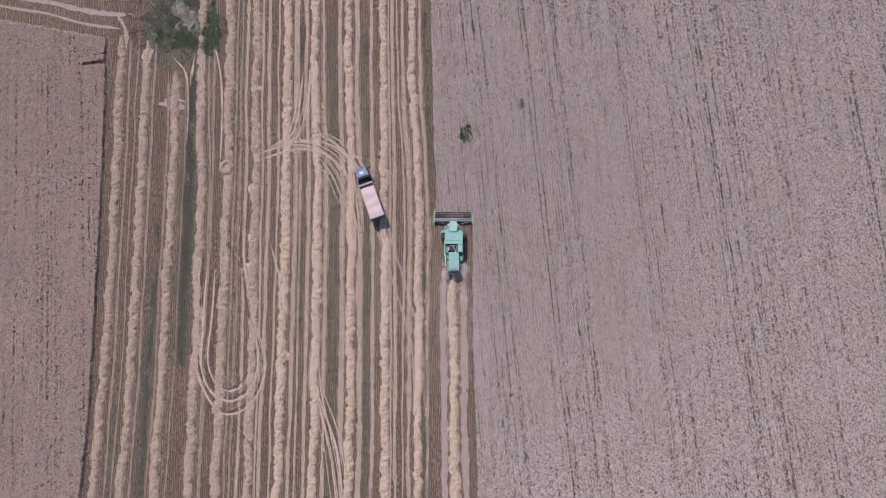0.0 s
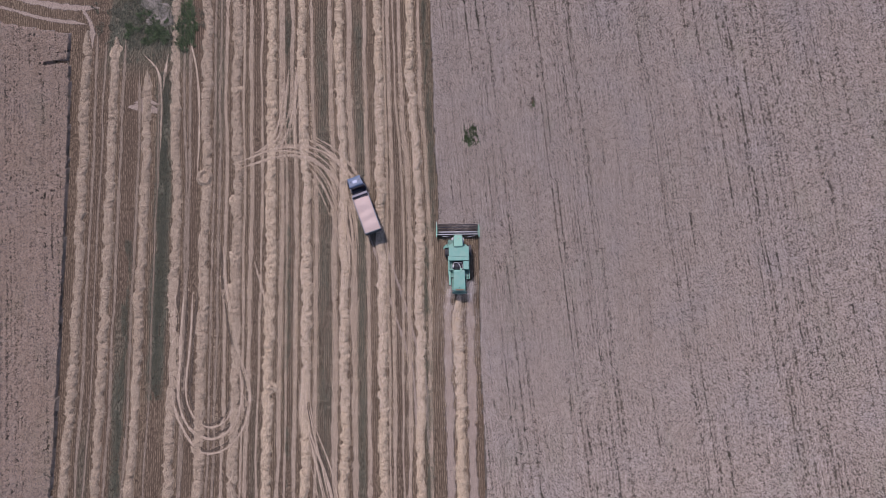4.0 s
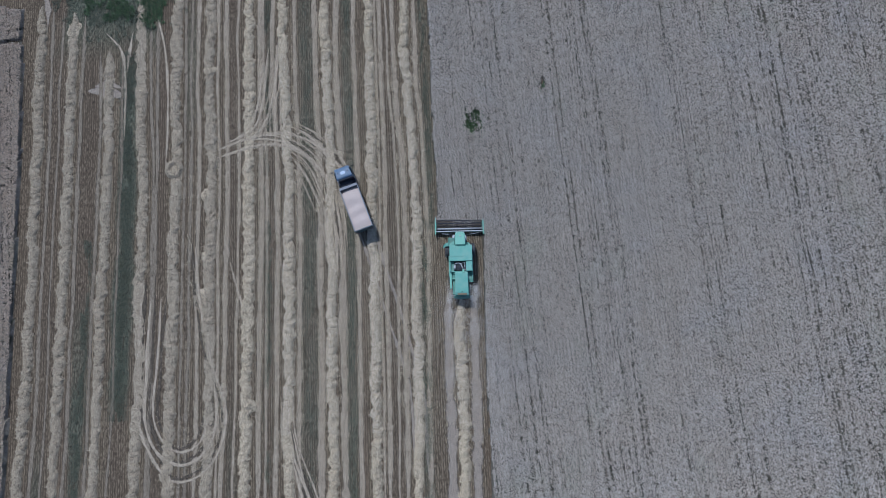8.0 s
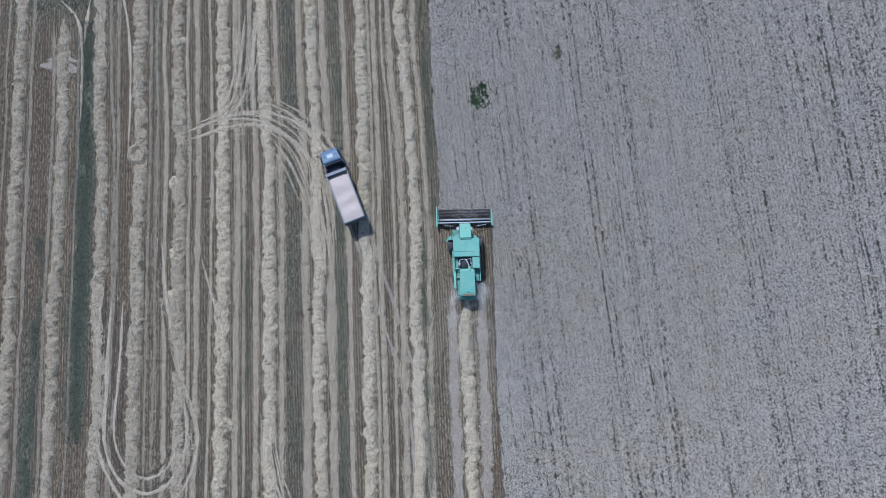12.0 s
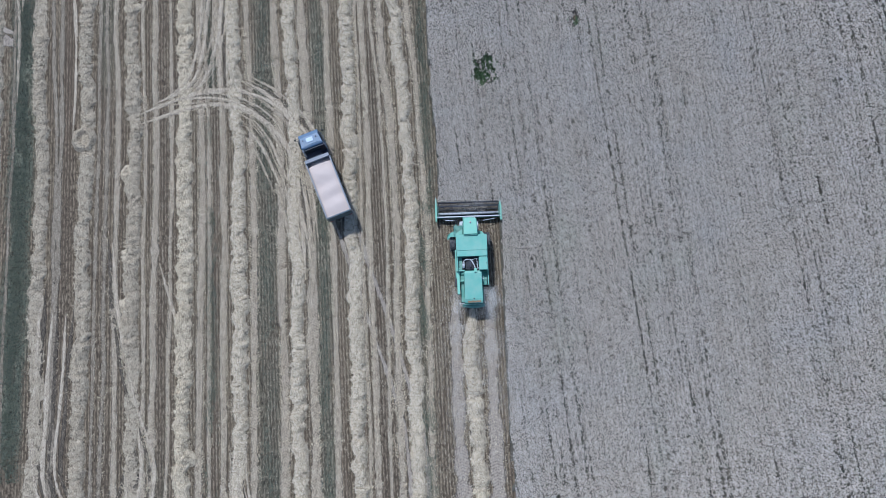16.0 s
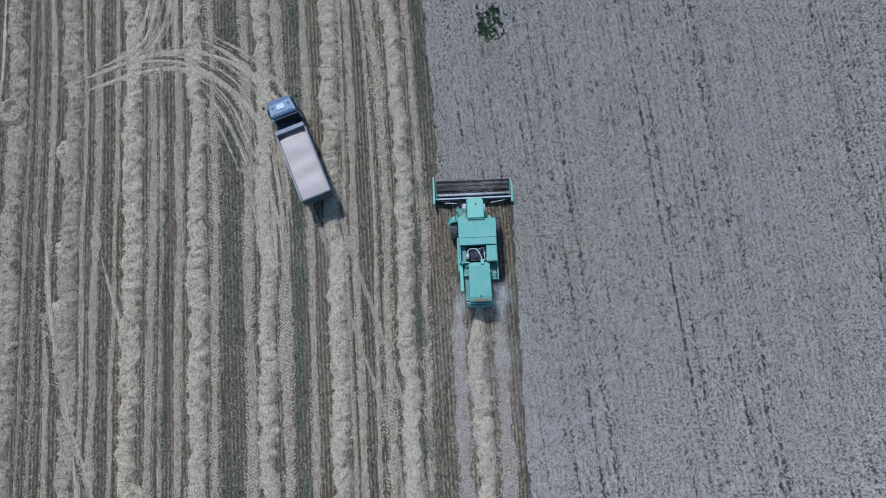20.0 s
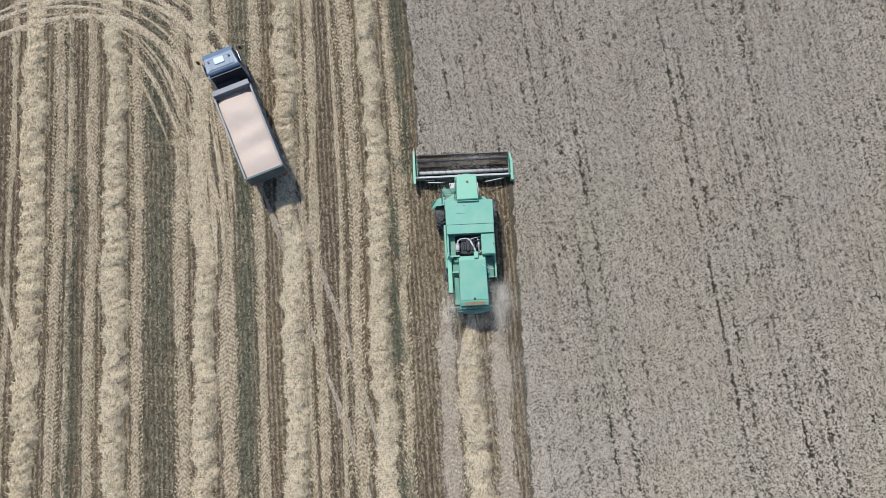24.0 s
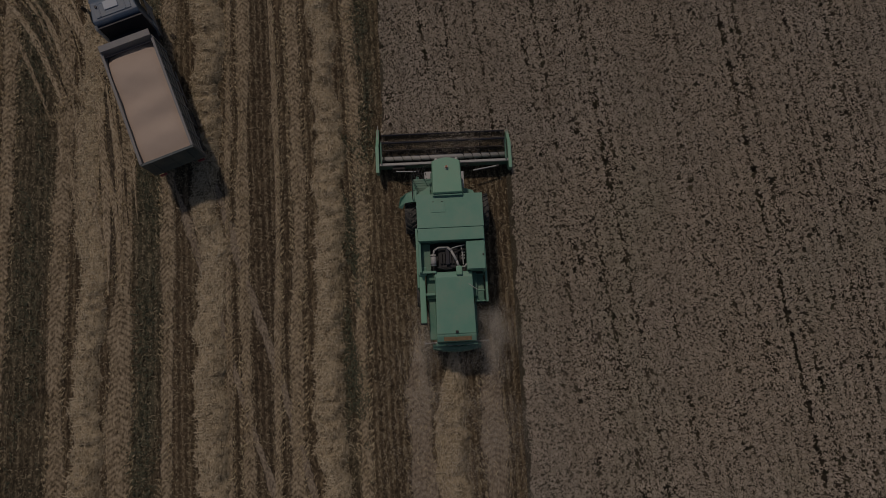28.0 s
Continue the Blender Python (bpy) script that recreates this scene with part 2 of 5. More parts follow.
# ---- mesh helpers ----
def grid_noise(x, y, seed=0):
    """Smooth value noise, 0 to 1, on arrays."""
    x, y = np.asarray(x, float), np.asarray(y, float)
    x, y = np.broadcast_arrays(x, y)
    ix, iy = np.floor(x), np.floor(y)
    fx, fy = x - ix, y - iy
    fx, fy = fx * fx * (3 - 2 * fx), fy * fy * (3 - 2 * fy)

    def h(a, b):
        v = np.sin(a * 127.1 + b * 311.7 + seed * 74.7) * 43758.5453
        return v - np.floor(v)
    return (h(ix, iy) * (1 - fx) + h(ix + 1, iy) * fx) * (1 - fy) + (h(ix, iy + 1) * (1 - fx) + h(ix + 1, iy + 1) * fx) * fy


def blotch(x, y, seed=0):
    """Uneven patches with no lattice to be seen, about 0 to 1."""
    x, y = np.asarray(x, float), np.asarray(y, float)
    a = grid_noise(0.80 * x - 0.60 * y, 0.60 * x + 0.80 * y, seed)
    b = grid_noise(2.1 * (0.45 * x + 0.89 * y), 2.1 * (-0.89 * x + 0.45 * y), seed + 1)
    return 0.62 * a + 0.38 * b


def array_mesh(name, co, faces, material, smooth=False):
    """A mesh from arrays: co (n, 3), faces (m, 3 or 4)."""
    me = bpy.data.meshes.new(name)
    k = faces.shape[1]
    me.vertices.add(len(co))
    me.vertices.foreach_set("co", np.ascontiguousarray(co, np.float32).ravel())
    me.loops.add(faces.size)
    me.loops.foreach_set("vertex_index", np.ascontiguousarray(faces, np.int32).ravel())
    me.polygons.add(len(faces))
    me.polygons.foreach_set("loop_start", np.arange(0, faces.size, k, dtype=np.int32))
    me.polygons.foreach_set("loop_total", np.full(len(faces), k, np.int32))
    me.polygons.foreach_set("use_smooth", np.full(len(faces), smooth))
    me.materials.append(material)
    me.update(calc_edges=True)
    me.validate()
    return me


def grid_faces(rows, cols):
    a = (np.arange(rows - 1)[:, None] * cols + np.arange(cols - 1)[None, :]).ravel()
    return np.stack([a, a + 1, a + cols + 1, a + cols], 1)


def spline(points, step):
    """Catmull-Rom through the points, resampled evenly: places and the side direction."""
    p = np.array(points, float)
    p = np.vstack([2 * p[0] - p[1], p, 2 * p[-1] - p[-2]])
    u = np.linspace(0, 1, 24, endpoint=False)[:, None]
    out = [0.5 * (2 * b + (c - a) * u + (2 * a - 5 * b + 4 * c - d) * u ** 2 + (3 * b - a - 3 * c + d) * u ** 3)
           for a, b, c, d in zip(p[:-3], p[1:-2], p[2:-1], p[3:])]
    q = np.vstack(out + [p[-2:-1]])
    s = np.concatenate([[0], np.cumsum(np.hypot(*np.diff(q, axis=0).T))])
    t = np.arange(0, s[-1], step)
    x, y = np.interp(t, s, q[:, 0]), np.interp(t, s, q[:, 1])
    dx, dy = np.gradient(x), np.gradient(y)
    ln = np.hypot(dx, dy)
    return t, x, y, dy / ln, -dx / ln


def blades(name, x, y, z, length, width, tilt, material, seed, along=None, spread=0.5):
    """Loose blades: one bent strip of two triangles each, lying or standing at a tilt."""
    r = np.random.RandomState(seed)
    n = len(x)
    a = r.uniform(0, 2 * np.pi, n) if along is None else along + r.normal(0, spread, n)
    ln = length * r.uniform(0.6, 1.4, n)
    el = np.clip(r.normal(tilt, 0.25, n), -0.1, 1.5)
    d = np.stack([np.cos(a) * np.cos(el), np.sin(a) * np.cos(el), np.sin(el)], 1)
    side = np.stack([-np.sin(a), np.cos(a), np.zeros(n)], 1) * (width * r.uniform(0.6, 1.4, n))[:, None]
    base = np.stack([x, y, z], 1)
    co = np.stack([base - side / 2, base + side / 2, base + d * (ln * 0.55)[:, None] + side * 0.55,
                   base + d * ln[:, None] - np.array([0, 0, 0.25]) * (ln * np.cos(el))[:, None]], 1).reshape(-1, 3)
    k = np.arange(n)[:, None] * 4
    return array_mesh(name, co, np.vstack([k + np.array([0, 1, 2]), k + np.array([0, 2, 3])]), material)


def ears(name, x, y, z, length, width, material, seed):
    """Nodding wheat ears: small tilted wedges, one triangle each."""
    r = np.random.RandomState(seed)
    n = len(x)
    a = r.uniform(0, 2 * np.pi, n)
    el, roll = r.normal(0, 0.36, n), r.normal(0, 0.36, n)
    ln, wd = length * r.uniform(0.6, 1.4, n) / 2, width * r.uniform(0.6, 1.4, n) / 2
    d = np.stack([np.cos(a) * np.cos(el), np.sin(a) * np.cos(el), np.sin(el)], 1) * ln[:, None]
    q = np.stack([-np.sin(a) * np.cos(roll), np.cos(a) * np.cos(roll), np.sin(roll)], 1) * wd[:, None]
    c = np.stack([x, y, z], 1)
    co = np.stack([c - d - q, c + d, c - d + q], 1).reshape(-1, 3)
    return array_mesh(name, co, np.arange(n * 3).reshape(-1, 3), material)


# ---- the ground ----
ROW_Y = [-78.0, -32, -14, 0, 14, 32, 70]
ROW_SHIFT = [0.5, 0.3, 0.15, 0.0, -0.25, -0.9, -2.45]


def row_line(x0):
    """A line along the drilled rows through x0, with the rows' slight bend."""
    return [(x0 + d, y) for d, y in zip(ROW_SHIFT[::-1], ROW_Y[::-1])]


# strips of stubble between the passes: place across the rows, half width, from, to, how strong
GREEN_STRIPS = [(-45.2, 1.3, -24, 27, 1.0), (-50.6, 0.95, -64, -8, 0.8), (-55.2, 0.8, -70, -26, 0.7), (-20.1, 1.05, -70, 40, 0.5), (-14.5, 0.65, -70, 40, 0.7),
                (-3.6, 0.7, 0, 60, 0.45), (-36.3, 0.7, 12, 45, 0.5), (-4.9, 0.4, -60, 0, 0.4), (-25.2, 0.6, 14, 50, 0.4), (-30.3, 0.7, -60, -20, 0.35), (-48.2, 8.0, 26, 54, 1.3)]
BROWN_STRIPS = [(-30.2, 1.2, -90, 60, 0.8), (-20.0, 1.0, -90, 60, 0.7), (-9.0, 1.2, -90, 60, 0.9), (-40.3, 1.0, -90, 60, 0.7), (-37.0, 0.7, -90, 60, 0.5), (-25.8, 0.8, -90, 60, 0.6),
                (-35.3, 0.6, -90, 60, 0.6), (-55.6, 1.4, -90, 60, 0.8), (-51.0, 1.3, -90, 60, 0.8), (-59.4, 0.8, -90, 60, 0.6), (-15.9, 0.3, -90, 60, 0.7), (-45.3, 1.0, -90, 60, 0.5)]


def strips_at(x, y, strips):
    """How far a place lies in one of the strips, 0 to 1."""
    v = np.zeros_like(x)
    x = x - np.interp(y, ROW_Y, ROW_SHIFT)
    for x0, half, y0, y1, strong in strips:
        end = np.clip(np.minimum(y - y0, y1 - y) / 6, 0, 1)
        side = half * (0.65 + 0.6 * grid_noise(y / 5.0, x0, 3)) - np.abs(x - x0 - 0.5 * (grid_noise(y / 8.0, x0, 4) - 0.5))
        v = np.maximum(v, strong * end * np.clip(side / 0.5 + 0.5, 0, 1) * (0.55 + 0.6 * grid_noise(y / 3.0, x0, 5)))
    return np.minimum(v, 1.0)


def ground():
    ex = np.concatenate([[-2500, -900, -300, -120], np.arange(-64, 6, 0.25), [10, 120, 300, 900, 2500]])
    ey = np.concatenate([[-2500, -900, -300, -120], np.arange(-78, 60, 1.5), [120, 300, 900, 2500]])
    X, Y = np.meshgrid(ex, ey)
    co = np.stack([X, Y, np.zeros_like(X)], -1).reshape(-1, 3)
    me = array_mesh("ground", co, grid_faces(len(ey), len(ex)), STUBBLE)
    for name, strips in (("green", GREEN_STRIPS), ("brown", BROWN_STRIPS)):
        me.attributes.new(name, "FLOAT", "POINT").data.foreach_set("value", strips_at(X, Y, strips).ravel().astype(np.float32))
    tagged(new("ground", me), "brown cut stubble field with soil between drilled lines", "field", kind="structure")


ground()


# tracks that turn across the rows: the bundle by the truck
BY_TRUCK = [
    ([(-33.6, 12.0), (-29.5, 13.7), (-26.9, 14.4), (-23.9, 14.5), (-21.3, 13.8), (-19.2, 12.6), (-16.9, 10.0)], 0.38),
    ([(-33.0, 11.2), (-28.5, 12.5), (-25.4, 12.9), (-22.3, 12.1), (-19.7, 10.3), (-17.9, 7.8), (-16.6, 4.7)], 0.38),
    ([(-32.0, 13.2), (-29.6, 14.2), (-28.3, 15.0), (-27.4, 16.4), (-26.8, 19.1), (-26.5, 22.2), (-26.2, 27.0)], 0.34),
    ([(-29.6, 13.6), (-27.6, 13.7), (-25.5, 13.6), (-23.4, 13.0), (-21.2, 11.6), (-19.5, 9.4), (-18.4, 6.6)], 0.26),
    ([(-22.8, 15.4), (-20.3, 13.9), (-17.9, 11.7), (-16.1, 9.4), (-15.2, 7.0)], 0.36),
    ([(-30.5, 13.8), (-28.6, 15.6), (-27.8, 18.0), (-27.3, 21.0), (-27.0, 26.0)], 0.32),
    ([(-28.5, 13.9), (-26.6, 16.0), (-25.6, 19.5), (-25.0, 24.0), (-24.8, 29.0)], 0.32),
    ([(-25.2, 27.5), (-25.1, 22.0), (-25.0, 17.0), (-24.9, 13.0)], 0.34),
    ([(-22.3, 10.6), (-20.8, 8.6), (-19.6, 6.1), (-18.6, 3.6)], 0.32),
]
# the truck's way in and other crossings
CROSSINGS = [
    ([(-18.4, 4.6), (-17.5, 1.2), (-16.7, -2.4), (-16.2, -5.5)], 0.40),
    ([(-22.9, -21), (-22.3, -27.2), (-19.3, -35.2), (-18.2, -40), (-17.6, -46), (-17.2, -56)], 0.34),
    ([(-23.2, -25), (-20.7, -34), (-19.1, -41.6), (-18.2, -49), (-17.9, -58)], 0.30),
    ([(-17.5, 7.5), (-17.0, 3.0), (-16.6, -1.0), (-16.3, -5.0)], 0.34),
    ([(-16.7, 5.5), (-16.1, 1.5), (-15.7, -2.5)], 0.30),
    ([(-30.8, -3.5), (-30.0, -6), (-29.0, -9), (-28.6, -12)], 0.22),
]
# the faint trail that the truck leaves
TRAIL = [
    ([(-13.3, 0.1), (-11.5, -5.3), (-9.3, -11.8), (-7.7, -17.2), (-6.5, -22), (-6.1, -32)], 0.26),
    ([(-11.5, 0.7), (-9.7, -4.7), (-7.6, -11.2), (-6.0, -16.7), (-4.8, -22), (-4.4, -32)], 0.26),
]
# a loop where a machine turned round
LOOP = [
    ([(-42.6, -6), (-42.7, -14.7), (-42.4, -22.3), (-41.4, -26.4), (-38.9, -30.4), (-36.4, -31.7), (-33.3, -30.4), (-31.2, -27.2), (-30.9, -22.6), (-33.0, -16.4), (-34.8, -8.4), (-35.6, -1)], 0.34),
    ([(-41.2, -8), (-41.4, -17.0), (-41.4, -23.6), (-39.6, -28.0), (-36.4, -29.7), (-33.4, -28.2), (-32.0, -24.3), (-32.6, -18.4)], 0.34),
    ([(-39.8, -8), (-40.1, -17.1), (-40.3, -23.4), (-38.6, -27.0), (-36.2, -28.0), (-33.9, -26.6), (-32.9, -23.2)], 0.30),
]
# trampled lines at the field end
FIELD_END = [
    ([(-49.5, 30), (-47, 27), (-46.2, 22), (-46.0, 14)], 0.34),
    ([(-42.5, 33), (-41.0, 27), (-40.3, 20), (-40.0, 10)], 0.26),
    ([(-45.0, 36), (-44.4, 31), (-44.2, 26), (-44.2, 22)], 0.34),
    ([(-45.6, 30), (-45.9, 27), (-46.0, 24)], 0.4),
]
# dusty ways and trampled ground at the field end
DUSTY_WAYS = TRAIL + [
    ([(-51.5, 21.3), (-49.2, 21.2), (-45.8, 20.3)], 0.95),
    ([(-50.6, 21.9), (-48.6, 22.2), (-46.8, 21.6)], 0.8),
    ([(-84, 40.3), (-74, 38.5), (-66, 36.4), (-59, 35.2)], 0.42),
    ([(-84, 42.4), (-74, 40.8), (-64, 38.6), (-57, 38.0)], 0.55),
    ([(-60, 38.2), (-58.2, 35.0), (-57.8, 31)], 0.5),
]
TURNS = BY_TRUCK + CROSSINGS + LOOP + FIELD_END
TURN_POINTS = np.vstack([[(-38.9 + 1.0 * math.cos(a), 9.7 + 1.0 * math.sin(a)) for a in range(7)]] + [np.stack(spline(p, 0.5)[1:3], 1) for p, _ in TURNS + TRAIL])


def driven_over(x, y):
    """0 where wheels crossed, 1 a metre away."""
    d = np.full(len(x), 9.0)
    for qx, qy in TURN_POINTS:
        d = np.minimum(d, np.hypot(x - qx, y - qy))
    return np.clip((d - 0.35) / 0.7, 0, 1)


def windrow(points, half, height, seed, label, near=0, step=0.14, muted=False):
    """A ridge of threshed straw with lumps, creases and ragged sides."""
    t, x, y, nx, ny = spline(points, step)
    cols = 13
    u = np.linspace(-1, 1, cols)[None, :]
    tt = t[:, None]
    wl, wr = (half * (0.80 + 0.62 * (1 - np.abs(2 * grid_noise(t / 0.85, 3 * q, seed + q) - 1)) + 0.22 * grid_noise(t / 0.26, 9, seed + q + 2))[:, None] for q in (0, 3))
    swell = 0.76 + 0.44 * grid_noise(t / 7.0, 4, seed + 13)[:, None]
    wl, wr = wl * (0.45 + 0.55 * swell), wr * (0.45 + 0.55 * swell)
    tip = np.clip(0.2 + np.minimum(t, t[-1] - t) / 2.5, 0, 1)[:, None]
    wl, wr, swell = wl * tip, wr * tip, swell * tip
    w = np.where(u < 0, wl, wr)
    drift = (grid_noise(t / 5.0, 3, seed)[:, None] - 0.5) * 0.35 + (grid_noise(t / 1.1, 3, seed + 9)[:, None] - 0.5) * 0.3
    off = u * w + drift
    px, py = x[:, None] + nx[:, None] * off, y[:, None] + ny[:, None] * off
    crease = np.clip(np.abs(grid_noise(tt / 0.8 + 0.5 * u ** 2 + 0.25 * grid_noise(tt / 0.5, u * 2, seed + 8), 2, seed + 1) - 0.5) * 7.0, 0, 1)
    body = np.clip(1 - np.abs(u) ** 2.6, 0, 1)
    lump = 0.08 + 0.52 * crease + 0.52 * blotch(px / 0.55, py / 0.42, seed + 7) + 0.25 * grid_noise(tt / 1.7, u * 0.9, seed + 2)
    z = height * body * lump + body * 0.10 * (grid_noise(px / 0.20, py / 0.20, seed + 4) - 0.4)
    z = z * (0.22 + 0.78 * driven_over(x, y)[:, None]) * (0.35 + 0.65 * swell)
    z = np.where(np.abs(u) > 0.999, -0.03, np.maximum(z, 0.004))
    co = np.stack([px, py, z], -1).reshape(-1, 3)
    ob = new("straw_windrow", array_mesh("straw_windrow", co, grid_faces(len(t), cols), MUTED_STRAW if muted else STRAW, True))
    tagged(ob, label, "straw windrow", "straw windrows on the stubble")
    for many, length, width, close in ((near, 0.20, 0.027, True), (11000, 0.24, 0.040, False)):
        r = np.random.RandomState(seed + close)
        i = r.randint(0, len(t), many)
        j = r.uniform(-1.04, 1.04, many)
        keep = ((y[i] > -26) & (y[i] < 26)) == close if near else ~np.full(many, close)
        i, j = i[keep], j[keep]
        wj = np.where(j < 0, wl[i, 0], wr[i, 0]) * j + drift[i, 0]
        jc = np.clip(((j + 1) / 2 * (cols - 1)).astype(int), 0, cols - 1)
        zz = np.maximum(z[i, jc], 0.0) + 0.005
        if len(i):
            child = new("loose_straw", blades("loose_straw", x[i] + nx[i] * wj, y[i] + ny[i] * wj, zz, length, width, 0.08, STRAW_BLADES if close else MUTED_BLADES if muted else TRACK_BLADES, seed + 50))
            child.parent = ob
            tagged(child, "loose straw stalks", kind="stuff")
    return ob


def swath_line(far, mid, low, top=70.0, drift=0.2):
    """A harvested swath's middle line: its place across the rows at three lengths of the field."""
    pts = [(far - 1.05, 70), (far - 0.45, 40), (far, 22), (0.3 * far + 0.7 * mid, 11), (mid, 0), ((mid + low) / 2, -12), (low, -28), (low + drift, -78)]
    return pts if top > 60 else [(far - 0.15, top)] + [p for p in pts if p[1] < top]


WINDROWS = [
    ([(0.17, -8.9), (0.0, -13.6), (0.12, -18), (0.25, -30), (0.6, -50), (1.0, -78)], 0.59, 0.52, 12000, "fresh pale straw windrow trailing the harvester"),
    (swath_line(-6.85, -5.55, -5.6), 0.53, 0.53, 48000, "pale straw windrow beside the uncut wheat edge"),
    (swath_line(-11.95, -11.5, -11.0), 0.55, 0.58, 48000, "broken straw windrow crossed by fresh wheel tracks"),
    (swath_line(-18.0, -17.2, -16.7), 0.54, 0.50, 39999, "straw windrow flattened where wheel tracks cross it"),
    (swath_line(-23.95, -22.9, -22.6), 0.57, 0.53, 31999, "long lumpy pale straw windrow on dark stubble"),
    (swath_line(-28.9, -28.3, -28.1), 0.59, 0.47, 0, "long lumpy pale straw windrow on brown stubble"),
    (swath_line(-34.3, -33.6, -33.0), 0.59, 0.44, 0, "worn straw windrow with gaps and loose heaps"),
    (swath_line(-39.1, -38.6, -38.1), 0.61, 0.45, 0, "straw windrow with a round heap pressed into it"),
    (swath_line(-44.2, -43.0, -42.4), 0.61, 0.47, 0, "straw windrow beside a dark green weedy strip"),
    (swath_line(-48.6, -48.05, -47.7, 27, -0.9), 0.54, 0.47, 0, "straw windrow beginning at a trampled straw cross"),
    (swath_line(-53.9, -53.45, -53.0, 33, -0.9), 0.54, 0.47, 0, "pale straw windrow near the field margin"),
    (swath_line(-58.5, -57.75, -57.4, 34, -0.6), 0.54, 0.52, 0, "straw windrow along the standing crop margin"),
]
for k, (pts, half, hgt, near, label) in enumerate(WINDROWS):
    windrow(pts, half, 0.72 * hgt, 11 + 7 * k, label, near, muted=k > 5)


def straw_streak(points, half, seed, label, lift=0.03, step=0.3, material=None):
    """Straw and chaff pressed flat in a wheel track, a few centimetres thick."""
    t, x, y, nx, ny = spline(points, step)
    u = np.linspace(-1, 1, 5)[None, :]
    w = half * (0.70 + 0.9 * grid_noise(t / 4.5, 1, seed) * grid_noise(t / 0.9, 1, seed + 2) + 0.2)[:, None]
    w = w * np.clip(0.15 + np.minimum(t, t[-1] - t) / 3.0, 0, 1)[:, None]
    off = u * w + (grid_noise(t / 6, 2, seed)[:, None] - 0.5) * 0.25
    z = lift * (1 - np.abs(u) ** 3) * (0.6 + 0.7 * grid_noise(t[:, None] / 0.5, u, seed)) + 0.004 + 0.0004 * (seed % 9)
    co = np.stack([x[:, None] + nx[:, None] * off, y[:, None] + ny[:, None] * off, z], -1).reshape(-1, 3)
    me = array_mesh("straw_streak", co, grid_faces(len(t), 5), material or TRACK, True)
    lay = me.uv_layers.new(name="UVMap")
    uvs = np.stack([np.broadcast_to(u, z.shape), np.broadcast_to(t[:, None], z.shape)], -1).reshape(-1, 2)
    idx = np.empty(len(me.loops), np.int32)
    me.loops.foreach_get("vertex_index", idx)
    lay.data.foreach_set("uv", uvs[idx].astype(np.float32).ravel())
    ob = new("straw_streak", me)
    tagged(ob, label, "wheel track", kind="stuff")
    r = np.random.RandomState(seed)
    n = int(len(t) * step * half * 2 * (30 if material is DUSTY_TRACK else 130))
    i, j = r.randint(0, len(t), n), r.uniform(-1.1, 1.1, n)
    k = (r.uniform(0, 1, n) < np.minimum((34 - np.abs(y[i])) / 14, (x[i] + 42) / 12)) & (grid_noise(t[i] / 2.5, j, seed) > 0.22)
    i, j = i[k], j[k]
    o = j * w[i, 0]
    lie = np.arctan2(nx[i], -ny[i]) + np.where(j > 0, 0.6, -0.6)
    comb = r.normal(0, 0.035, len(i)) + np.round(t[i] / 0.27) * 0.27 - t[i] - np.abs(j) * 0.2
    if len(i):
        me = blades("pressed_stalks", x[i] + nx[i] * o - ny[i] * comb, y[i] + ny[i] * o + nx[i] * comb, np.full(len(i), 0.012), 0.28, 0.027, 0.14, TRACK_BLADES, seed, lie, 0.3)
        child = new("pressed_stalks", me)
        child.parent = ob
        tagged(child, "straw stalks combed into a herringbone", kind="stuff")


# pale wheel tracks either side of each windrow: windrow, place beside its middle, half width
STREAKS = [(1, -1.6, 0.42), (1, 1.45, 0.38), (2, -2.1, 0.34), (2, 1.65, 0.28), (3, -1.5, 0.42), (3, 1.5, 0.45), (4, -1.55, 0.32), (4, 1.5, 0.40), (4, -2.9, 0.20),
           (5, -3.1, 0.34), (5, 1.6, 0.38), (5, -1.5, 0.20), (6, -1.7, 0.34), (7, -2.6, 0.34), (7, 2.2, 0.34), (8, 1.5, 0.24), (9, -1.2, 0.36), (9, 1.9, 0.24),
           (10, 1.4, 0.32), (10, -1.6, 0.26), (11, 1.6, 0.30), (2, 0.95, 0.2), (1, -2.5, 0.18), (6, 1.1, 0.2), (7, 1.3, 0.2)]
for k, (w, aside, half) in enumerate(STREAKS):
    straw_streak([(x + aside, y) for x, y in WINDROWS[w][0]], half, 100 + k, "pale straw pressed flat in a long wheel track", material=MUTED_TRACK if w > 6 else TRACK)
for k, (x0, half) in enumerate([(-1.55, 0.62), (1.75, 0.66)]):
    straw_streak([(x0, -8.0), (x0, -12), (x0 + 0.1, -20), (x0 + 0.3, -40), (x0 + 0.9, -78)], half, 140 + k, "dusty pressed wheel track behind the harvester", 0.02, 0.3, DUSTY_TRACK)
for k, (pts, half) in enumerate(TURNS):
    straw_streak(pts, half * 0.66, 163 + k, "straw pressed flat where wheels turned across the rows", 0.07, 0.2, TURN_TRACK)
    near = [(x + 0.75, y + 0.55) for x, y in pts]
    if half < 0.5 and pts[0][0] > -30:
        straw_streak(near, half * 0.42, 193 + k, "thin swept straw line beside a turning wheel track", 0.05, 0.2, TURN_TRACK)
        straw_streak([(x + 0.36, y + 0.28) for x, y in pts], half * 0.45, 283 + k, "dark soil scraped bare beside a turning wheel track", 0.035, 0.2, FURROW)
        straw_streak([(x - 0.7, y - 0.5) for x, y in pts], half * 0.4, 243 + k, "thin swept straw line beside a turning wheel track", 0.05, 0.2, TRACK)
